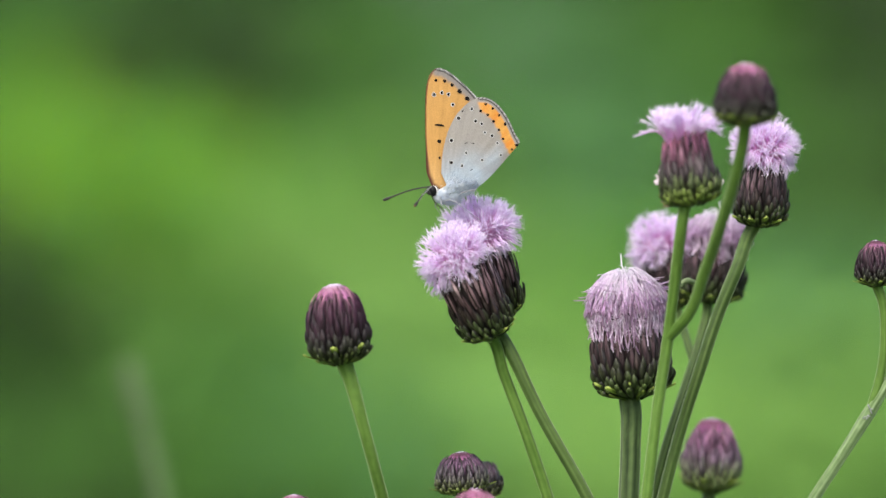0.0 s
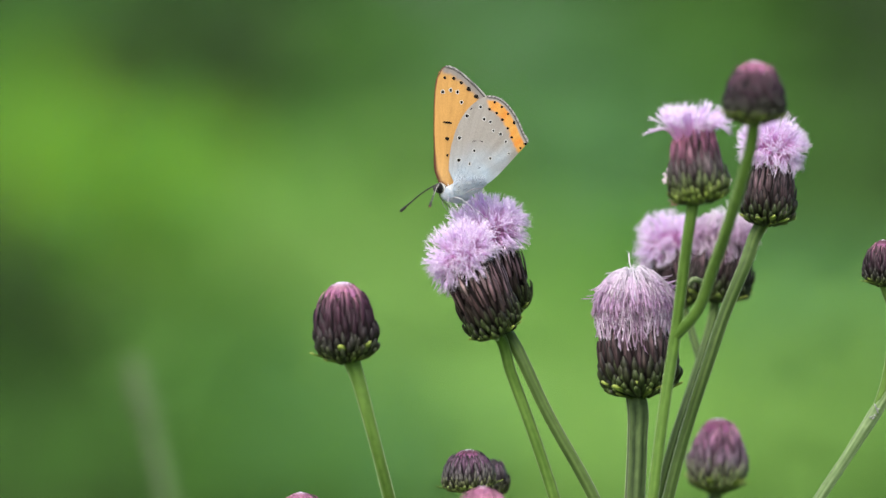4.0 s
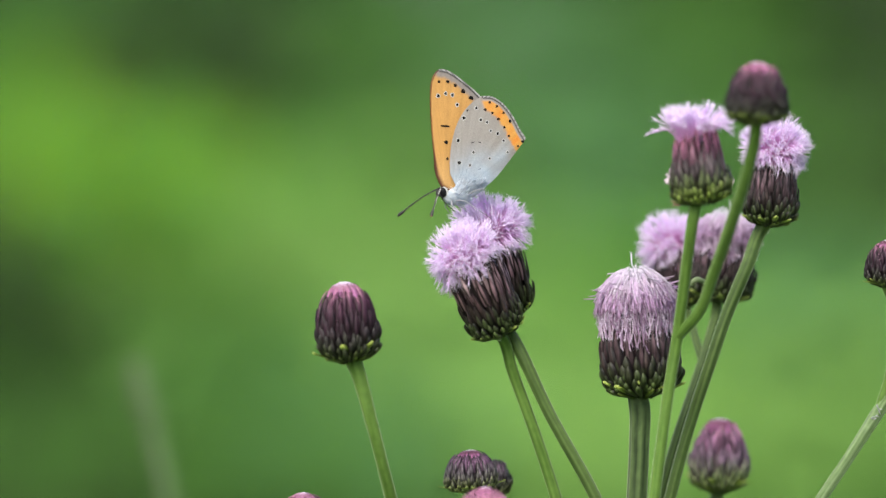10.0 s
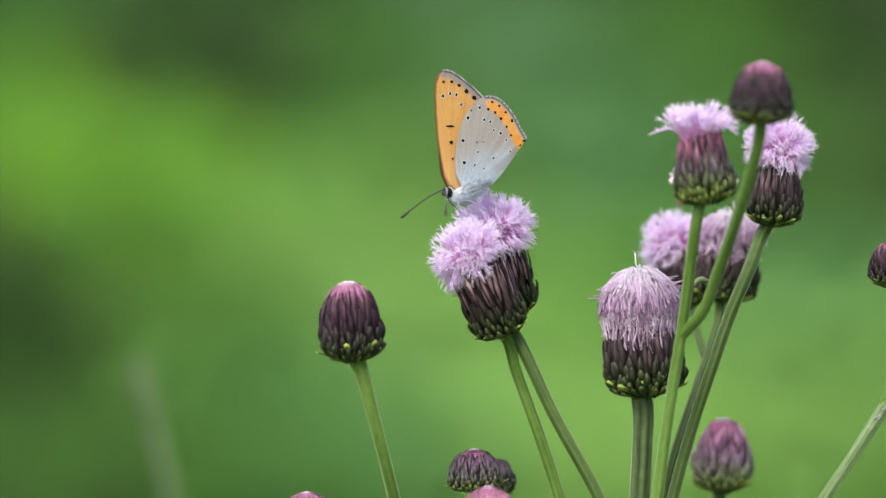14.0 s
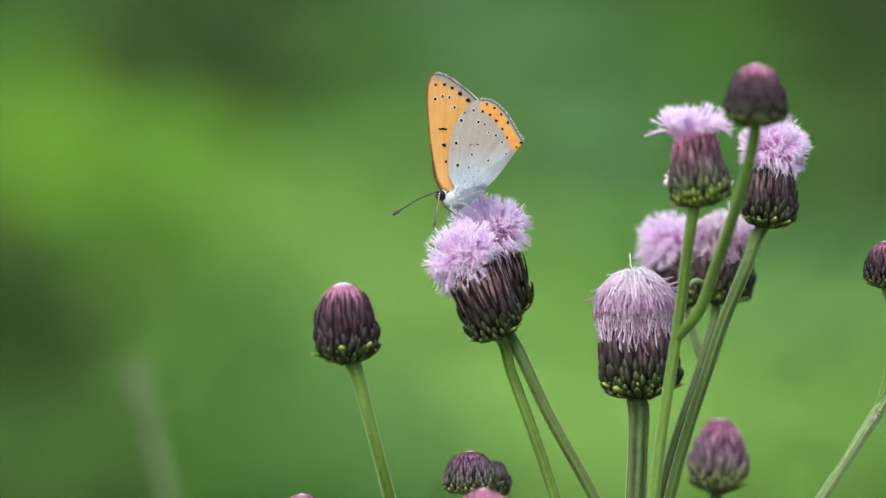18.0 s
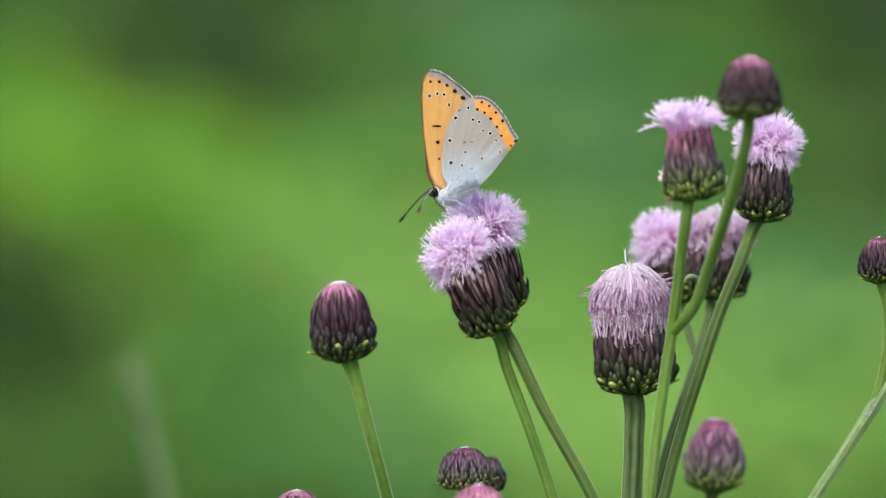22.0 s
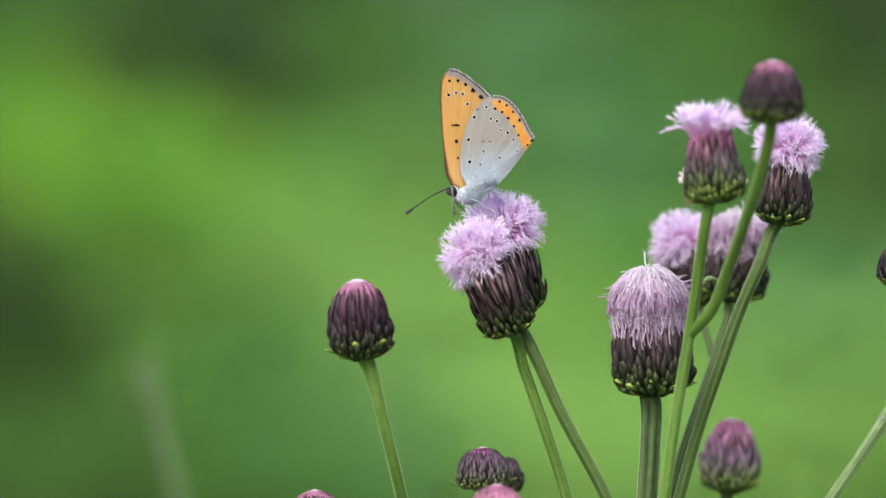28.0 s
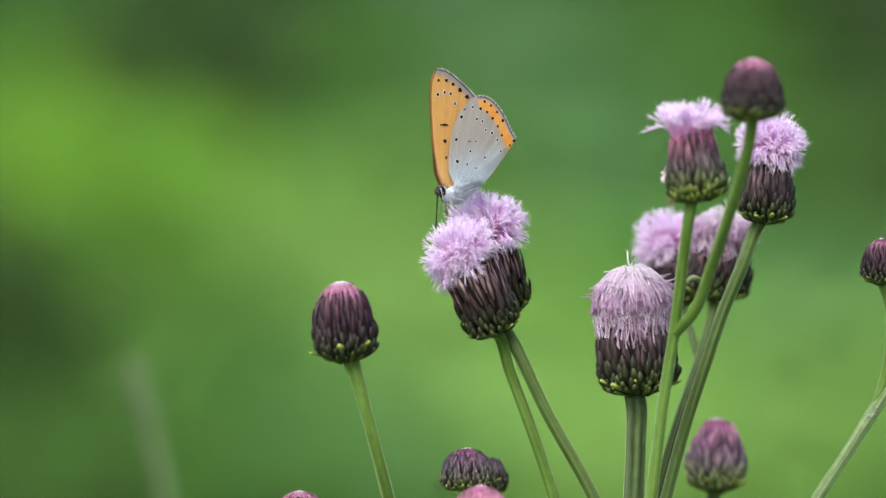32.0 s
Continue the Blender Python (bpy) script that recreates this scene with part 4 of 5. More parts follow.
def butterfly():
    # millimetres in the wings' plane, from the thorax
    ob = thing("butterfly", 0.0011, -0.002, 0.4096, "copper butterfly with closed grey and orange spotted wings", "butterfly")
    fore = ((-1.62, 0.79), [(-2.92, 1.54), (-3.79, 3.47), (-4.22, 7.32), (-4.51, 10.75), (-4.73, 14.19), (-4.80, 17.46), (-4.58, 19.86), (-3.82, 21.58), (-2.89, 22.23)],
            [(-1.55, 21.96), (0.26, 20.93), (2.06, 19.59), (3.51, 18.38), (4.45, 17.46)], [(3.87, 14.19), (2.79, 10.07), (1.34, 5.94), (0.26, 1.82)])
    hind = ((0.26, 0.45), [(-1.48, 3.71), (-1.48, 6.63), (-1.01, 9.72), (-0.28, 12.13), (0.80, 14.19), (2.06, 15.74), (3.51, 16.87), (4.96, 17.46)],
            [(6.33, 17.39), (7.92, 16.60), (9.36, 15.22), (10.74, 13.23), (11.68, 11.44), (12.62, 9.90)], [(11.89, 8.83), (10.74, 7.42), (8.93, 5.19), (7.12, 3.13), (5.50, 1.75), (3.51, 0.79), (1.34, 0.45)])
    for side, words in ((-1, ""), (1, "")):
        w = part("forewing", wing_mesh("forewing", *fore, fore_paint, 0.25, side), ob, "orange forewing with black spots and grey margin", pose(0, side * 0.00028, 0, 0, 0, side * 0.8))
        if side < 0:
            for x, z, a, b, tilt, ring in FORE_SPOTS:
                spot_into(w, x, z, a, b, tilt, ring)
        w = part("hindwing", wing_mesh("hindwing", *hind, hind_paint, 0.30, side), ob, "pale grey hindwing with black spots and orange band", pose(0, side * 0.00085, 0, 0, 0, side * 1.6))
        if side < 0:
            for x, z, a, b, tilt in HIND_RINGED:
                spot_into(w, x, z, a, b, tilt, True)
            for x, z, a, b, tilt in HIND_BARS + HIND_MARGIN:
                spot_into(w, x, z, a, b, tilt, False)
    rng = random.Random(5)
    # thorax and abdomen, with fine fur
    verts, faces = [], []
    ball(verts, faces, (0.3, 0, -0.15), (2.8, 1.3, 1.65), 10, 16, Matrix.Rotation(radians(-8), 3, "Y"))
    for _ in range(800):
        a, b = rng.uniform(0, 6.28), rng.uniform(-1.35, 1.2)
        p = Vector((0.2 + 2.6 * math.cos(a) * math.cos(b), 1.2 * math.sin(b), -0.15 + 1.6 * math.sin(a) * math.cos(b)))
        d = (p - Vector((-1.6, 0, 0.1))).normalized() + Vector((0.7, rng.uniform(-0.4, 0.3), rng.uniform(-0.6, 0.5)))
        q = p + d.normalized() * rng.uniform(0.4, 1.1)
        e = d.orthogonal().normalized() * 0.075
        s = len(verts)
        verts += [p + e, p - e, q, p + d.cross(e).normalized() * 0.06]
        faces += [(s, s + 1, s + 2), (s, s + 2, s + 3), (s + 1, s + 3, s + 2)]
    for _ in range(700):
        u, w = rng.random(), rng.random()
        p = Vector((-0.8 + 4.6 * u, -1.05 - 0.25 * w, -0.5 + 1.5 * u + 1.5 * w * (1 - 0.5 * u)))
        d = Vector((0.2 + 1.0 * u, rng.uniform(-0.25, 0.05), rng.uniform(0.3, 1.5))).normalized()
        q = p + d * rng.uniform(0.6, 2.6)
        e = d.orthogonal().normalized() * 0.07
        s = len(verts)
        verts += [p + e, p - e, q, p + d.cross(e).normalized() * 0.05]
        faces += [(s, s + 1, s + 2), (s, s + 2, s + 3), (s + 1, s + 3, s + 2)]
    part("thorax", mesh("thorax", [v / 1000 for v in verts], faces, M_FUR), ob, "furry blue-grey thorax")
    verts, faces = [], []
    for _ in range(30):
        u, w = rng.random(), rng.random()
        p = Vector((-1.2 + 5.6 * u, -1.45 - 0.2 * w, -1.0 + 2.0 * u + 2.6 * w * (1 - 0.4 * u)))
        d = Vector((1.0, rng.uniform(-0.3, 0.0), rng.uniform(-0.5, 1.4))).normalized()
        q = p + d * rng.uniform(0.5, 1.4)
        e = d.orthogonal().normalized() * 0.045
        s = len(verts)
        verts += [p + e, p - e, q, p + d.cross(e).normalized() * 0.05]
        faces += [(s, s + 1, s + 2), (s, s + 2, s + 3), (s + 1, s + 3, s + 2)]
    for _ in range(34):
        a, r = rng.uniform(0.45, 1.75), rng.uniform(1.6, 4.2)
        p = Vector((0.4 + r * math.cos(a), -1.5, 0.3 + r * math.sin(a)))
        d = Vector((math.cos(a) + rng.uniform(-0.5, 0.5), -0.05, math.sin(a) + rng.uniform(-0.5, 0.5))).normalized()
        q = p + d * rng.uniform(0.3, 1.3)
        e = d.orthogonal().normalized() * 0.04
        s = len(verts)
        verts += [p + e, p - e, q, p + d.cross(e).normalized() * 0.04]
        faces += [(s, s + 1, s + 2), (s, s + 2, s + 3), (s + 1, s + 3, s + 2)]
    part("fur", mesh("fur", [v / 1000 for v in verts], faces, M_HAIR), ob, "slate-blue hairs at the wing base")
    verts, faces = [], []
    tube([(1.6, 0, 0.1), (3.0, 0, 0.7), (4.6, 0, 1.5), (6.2, 0, 2.6)], [1.0, 1.05, 0.8, 0.25], 12, 5, 0, verts, faces)
    part("abdomen", mesh("abdomen", [v / 1000 for v in verts], faces, M_FUR), ob, "slender grey abdomen behind the wings")
    hd = (-2.56, 0.51)
    verts, faces = [], []
    ball(verts, faces, (hd[0] + 0.12, 0, hd[1]), (0.88, 0.8, 1.02), 8, 12)
    h = part("head", mesh("head", [v / 1000 for v in verts], faces, M_DARK), ob, "small black and white head")
    for side in (-1, 1):
        verts, faces = [], []
        ball(verts, faces, (hd[0] + 0.04, side * 0.46, hd[1] - 0.02), (0.72, 0.42, 0.97), 8, 14, Matrix.Rotation(radians(-12), 3, "Y"))
        part("eye_ring", mesh("eye_ring", [v / 1000 for v in verts], faces, M_BAND), h, "white ring round the eye")
        verts, faces = [], []
        ball(verts, faces, (hd[0] - 0.12, side * 0.55, hd[1] - 0.02), (0.66, 0.45, 0.92), 8, 14, Matrix.Rotation(radians(-12), 3, "Y"))
        part("eye", mesh("eye", [v / 1000 for v in verts], faces, M_EYE), h, "large glossy black eye")
        verts, faces = tube([(hd[0] - 0.6, side * 0.3, hd[1] - 0.5), (hd[0] - 1.0, side * 0.3, hd[1] - 0.25), (hd[0] - 1.05, side * 0.28, hd[1] + 0.35)], [0.30, 0.26, 0.10], 8, 4)
        part("palp", mesh("palp", [v / 1000 for v in verts], faces, M_DARK), h, "short dark palp")
    verts, faces = tube([(hd[0] - 0.3, 0, hd[1] - 0.7), (hd[0] + 0.3, -0.1, hd[1] - 1.9), (hd[0] + 1.5, -0.2, hd[1] - 2.9), (hd[0] + 2.2, -0.2, hd[1] - 3.6)], [0.11, 0.10, 0.09, 0.06], 8, 5)
    part("proboscis", mesh("proboscis", [v / 1000 for v in verts], faces, M_DARK), h, "thin dark proboscis reaching into the flower")
    # legs
    legs = [((-0.6, -0.8, -1.0), (0.5, -1.7, -1.0), (2.6, -2.6, -2.4), (5.6, -3.2, -4.4)), ((-1.2, -0.8, -1.0), (-1.4, -1.6, -1.9), (-0.5, -2.0, -2.7), (0.5, -2.2, -3.9)),
            ((1.2, -0.7, -0.4), (3.6, -1.5, 0.9), (4.6, -1.7, 1.0), (5.6, -1.9, -0.8)), ((-0.6, 0.8, -1.0), (0.5, 1.7, -1.2), (2.2, 2.6, -2.4), (3.6, 3.2, -3.4)),
            ((-1.2, 0.8, -1.0), (-1.6, 1.6, -1.9), (-0.9, 2.0, -2.8), (-0.2, 2.2, -3.6)), ((1.2, 0.7, -0.4), (3.4, 1.5, 0.6), (4.4, 1.7, 0.5), (5.2, 1.9, -1.2))]
    for pts in legs:
        v, f = tube(pts, [0.14, 0.085, 0.06, 0.04], 8, 4)
        part("leg", mesh("leg", [q / 1000 for q in v], f, M_LEG), ob, "thin pale grey leg")
    # antennae lie along -x in their own space
    made = []
    for name, y, ln, words in (("far", 0.32, 9.2, "dark ringed antenna with a black club"), ("near", -0.34, 7.8, "ringed antenna with a rust-tipped club")):
        v, f = tube([(0, 0, 0), (-ln * 0.35, 0, 0.35), (-ln * 0.75, 0, 0.2), (-ln, 0, 0)], [0.14, 0.125, 0.13, 0.16], 8, 6)
        an = part("antenna", mesh("antenna", [q / 1000 for q in v], f, M_DARK), ob, words, pose((hd[0] - 0.45) / 1000, y / 1000, (hd[1] + 0.75) / 1000))
        v, f = tube([(-ln * 0.83, 0, 0.14), (-ln * 0.92, 0, 0.05), (-ln, 0, 0), (-ln * 1.03, 0, -0.01)], [0.15, 0.29, 0.27, 0.10], 8, 4)
        part("club", mesh("club", [q / 1000 for q in v], f, M_DARK), an, "dark club at the antenna's end")
        if name == "near":
            v, f = tube([(-ln * 1.0, 0, 0), (-ln * 1.03, 0, 0), (-ln * 1.06, 0, 0)], [0.22, 0.16, 0.05], 8, 3)
            part("club_tip", mesh("club_tip", [q / 1000 for q in v], f, M_RUST), an, "rust-brown tip")
        for k in range(9 if name == "near" else 0):
            u = 0.08 + 0.082 * k
            z = 0.35 * math.sin(math.pi * min(1, u * 1.2)) * 0.95
            v, f = tube([(-ln * u, 0, z), (-ln * u - 0.22, 0, z)], [0.15, 0.15], 8, 1)
            part("ring", mesh("ring", [q / 1000 for q in v], f, M_BAND), an)
        made.append(an)
    return ob, made


FLY, ANTENNAE = butterfly()


# ---- a pale seed stalk out of focus ----
def seed_stalk():
    ob = thing("grass_stalk", -0.03, 0.33, 0, "pale dry grass stalk with a slender seed head", "grass")
    line = [bearing(-55.6, -21.9, 330) - ob.location, bearing(-52.8, -30.4, 330) - ob.location, bearing(-50.2, -39.9, 330) - ob.location, bearing(-45.9, -65.9, 330) - ob.location, Vector((0, 0, -0.004))]
    v, f = tube(line, [0.0009, 0.0014, 0.0016, 0.0019, 0.0022], 8, 6)
    part("stalk", mesh("stalk", v, f, M_STRAW), ob)
    rng = random.Random(8)
    for k in range(18):
        u = k / 17
        p = line[0] * (1 - u) + line[1] * u
        a = rng.uniform(0, 6.28)
        v, f = [], []
        ball(v, f, p + Vector((math.cos(a), math.sin(a), 0.5)) * 0.0014, (0.0011, 0.0011, 0.0032), 5, 7)
        part("seed", mesh("seed", v, f, M_STRAW), ob)
    return ob


STALK = seed_stalk()


def motions():
    # the wind's sway of the whole group: seconds, then metres across and up
    sway = [
        (0, pose(-0.00048, 0, -0.00056)), (0.2, pose(-0.00023, 0, -0.00034)), (0.3, pose(0.00028, 0, -0.00022)), (0.5, pose(0.00042, 0, -0.00010)),
        (0.7, pose(0.00111, 0, -0.00029)), (0.8, pose(0.00101, 0, -0.00039)), (1, pose(-0.00024, 0, -0.00049)), (1.2, pose(-0.00092, 0, -0.00035)),
        (1.3, pose(-0.00021, 0, -0.00028)), (1.5, pose(0.00112, 0, -0.00021)), (1.7, pose(0.00110, 0, -0.00024)), (1.8, pose(0.00039, 0, -0.00026)),
        (2, pose(-0.00109, 0, -0.00026)), (2.2, pose(-0.00022, 0, -0.00019)), (2.3, pose(0.00069, 0, -0.00016)), (2.5, pose(0.00186, 0, -0.00015)),
        (2.7, pose(0.00131, 0, -0.00016)), (2.8, pose(0.00062, 0, -0.00017)), (3, pose(0.00070, 0, -0.00015)), (3.2, pose(0.00263, 0, -0.00029)),
        (3.3, pose(0.00311, 0, -0.00034)), (3.5, pose(0.00231, 0, -0.00044)), (4, pose(0.00084, 0, -0.00031)), (4.5, pose(0.00164, 0, -0.00028)),
        (5, pose(0.00034, 0, -0.00021)), (5.5, pose(0.00100, 0, -0.00015)), (5.6, pose(0.00098, 0, -0.00017)), (5.7, pose(0.00118, 0, -0.00020)),
        (5.8, pose(0.00109, 0, -0.00021)), (6, pose(0.00092, 0, -0.00024)), (6.2, pose(0.00098, 0, -0.00014)), (6.5, pose(-0.00007, 0, -0.00002)),
        (6.8, pose(-0.00043, 0, -0.00004)), (7, pose(0.00016, 0, -0.00005)), (7.2, pose(0.00048, 0, -0.00014)), (7.5, pose(-0.00044, 0, -0.00022)),
        (7.8, pose(-0.00014, 0, -0.00008)), (8, pose(0.00016, 0, 0.00007)), (8.2, pose(0.00016, 0, -0.00010)), (8.5, pose(-0.00002, 0, -0.00027)),
        (8.8, pose(-0.00001, 0, -0.00013)), (9, pose(0.00000, 0, -0.00000)), (9.2, pose(0.00052, 0, -0.00005)), (9.5, pose(-0.00010, 0, -0.00012)),
        (9.8, pose(0.00008, 0, -0.00026)), (10, pose(0.00123, 0, -0.00038)), (10.2, pose(0.00117, 0, -0.00030)), (10.5, pose(-0.00078, 0, -0.00021)),
        (10.8, pose(-0.00144, 0, -0.00028)), (11, pose(-0.00073, 0, -0.00034)), (11.2, pose(-0.00112, 0, -0.00018)), (11.5, pose(-0.00143, 0, 0.00002)),
        (11.8, pose(0.00007, 0, -0.00015)), (12, pose(-0.00048, 0, -0.00029)), (12.2, pose(-0.00105, 0, -0.00033)), (12.5, pose(0.00002, 0, -0.00039)),
        (12.8, pose(0.00060, 0, -0.00029)), (13, pose(0.00012, 0, -0.00022)), (13.2, pose(0.00130, 0, -0.00061)), (13.4, pose(0.00301, 0, -0.00087)),
        (13.5, pose(0.00311, 0, -0.00107)), (13.6, pose(0.00200, 0, -0.00079)), (13.8, pose(0.00109, 0, -0.00055)), (14, pose(0.00189, 0, -0.00031)),
        (14.2, pose(0.00291, 0, -0.00047)), (14.5, pose(0.00179, 0, -0.00066)), (15, pose(0.00086, 0, -0.00045)), (15.5, pose(0.00157, 0, -0.00054)),
        (16, pose(0.00057, 0, -0.00045)), (16.5, pose(0.00129, 0, -0.00060)), (16.8, pose(0.00077, 0, -0.00042)), (17, pose(0.00024, 0, -0.00026)),
        (17.2, pose(-0.00085, 0, -0.00022)), (17.5, pose(-0.00022, 0, -0.00015)), (17.8, pose(0.00172, 0, -0.00038)), (18, pose(0.00104, 0, -0.00058)),
        (18.2, pose(-0.00030, 0, -0.00024)), (18.5, pose(-0.00034, 0, 0.00013)), (18.8, pose(0.00019, 0, -0.00008)), (19, pose(-0.00027, 0, -0.00027)),
        (19.2, pose(-0.00031, 0, -0.00007)), (19.5, pose(0.00051, 0, 0.00014)), (19.8, pose(-0.00012, 0, 0.00009)), (20, pose(-0.00044, 0, 0.00003)),
        (20.2, pose(0.00015, 0, -0.00001)), (20.5, pose(0.00014, 0, -0.00007)), (20.8, pose(-0.00032, 0, 0.00007)), (21, pose(-0.00014, 0, 0.00019)),
        (21.2, pose(0.00039, 0, 0.00003)), (21.5, pose(-0.00025, 0, -0.00012)), (21.8, pose(0.00008, 0, 0.00004)), (22, pose(0.00017, 0, 0.00019)),
        (22.2, pose(-0.00002, 0, 0.00005)), (22.5, pose(-0.00048, 0, -0.00007)), (22.8, pose(0.00047, 0, -0.00002)), (23, pose(0.00047, 0, 0.00003)),
        (23.2, pose(-0.00001, 0, 0.00004)), (23.5, pose(0.00024, 0, 0.00005)), (23.8, pose(0.00090, 0, 0.00001)), (24, pose(0.00036, 0, -0.00002)),
        (24.2, pose(0.00005, 0, 0.00011)), (24.5, pose(0.00082, 0, 0.00022)), (24.8, pose(0.00035, 0, 0.00008)), (25, pose(-0.00030, 0, -0.00007)),
        (25.2, pose(0.00006, 0, 0.00006)), (25.5, pose(0.00029, 0, 0.00019)), (26, pose(-0.00017, 0, 0.00002)), (26.5, pose(0.00064, 0, -0.00002)),
        (27, pose(0.00025, 0, -0.00015)), (27.5, pose(0.00182, 0, -0.00019)), (27.8, pose(0.00402, 0, -0.00018)), (28, pose(0.00345, 0, -0.00014)),
        (28.2, pose(0.00192, 0, -0.00014)), (28.5, pose(0.00204, 0, -0.00012)), (28.8, pose(0.00164, 0, -0.00006)), (29, pose(0.00109, 0, -0.00002)),
        (29.2, pose(0.00143, 0, -0.00002)), (29.5, pose(0.00068, 0, -0.00002)), (29.8, pose(-0.00019, 0, -0.00000)), (30, pose(0.00041, 0, -0.00002)),
        (30.2, pose(0.00071, 0, 0.00003)), (30.5, pose(-0.00000, 0, 0.00007)), (30.8, pose(0.00150, 0, -0.00004)), (31, pose(0.00138, 0, -0.00012)),
        (31.2, pose(0.00051, 0, -0.00004)), (31.5, pose(0.00092, 0, 0.00007)), (31.8, pose(0.00153, 0, 0.00002)), (32, pose(0.00058, 0, -0.00003)),
    ]
    # each plant: the bearing about which it leans, how far it follows the sway across and up, and its nod towards the lens
    ways = [
        ((-18, -20, -12), 0.93, 0.25, 0.15, 0.54, 0.0), ((6, -15, -2), 0.95, 0.02, 0.09, 1.05, 0.0), ((33, -25, 0), 0.93, 0.04, 0.01, 1.0, 0.0),
        ((45, 10, -21), 1.08, 0.0, -0.02, 1.24, 20.0), ((56, 6, 7), 1.05, -0.1, -0.06, 1.24, 0.0), ((48, -8, 31), 1.0, -0.07, -0.04, 0.92, 0.0),
        ((48, -32, 39), 0.90, 0.0, -0.03, 0.07, 0.0), ((76, -10, 3), 0.99, -0.1, -0.12, 0.92, 0.0), ((4, -40, 6), 0.97, -0.1, 0.10, 1.1, 0.0),
        ((6, -44, -27), 0.97, -0.1, 0.10, 1.1, 0.0), ((-26, -44, 4), 0.97, -0.1, 0.10, 1.1, 0.0)]
    for ob, (hub, xx, xz, zx, zz, nod) in zip(PLANTS, ways):
        rest = ob.matrix_basis.copy()
        hub = bearing(*hub)
        rows = []
        for t, m in sway:
            u, v = m.translation.x, m.translation.z
            shift = pose(xx * u + xz * v, 0, zx * u + zz * v, math.degrees(-nod * v), math.degrees(5.2 * u), 0)
            rows.append((t, Matrix.Translation(hub) @ shift @ Matrix.Translation(-hub) @ rest))
        walk(ob, rows)
    rest = STALK.matrix_basis.copy()
    walk(STALK, [(t, Matrix.Translation(m.translation * 0.9) @ rest) for t, m in sway])
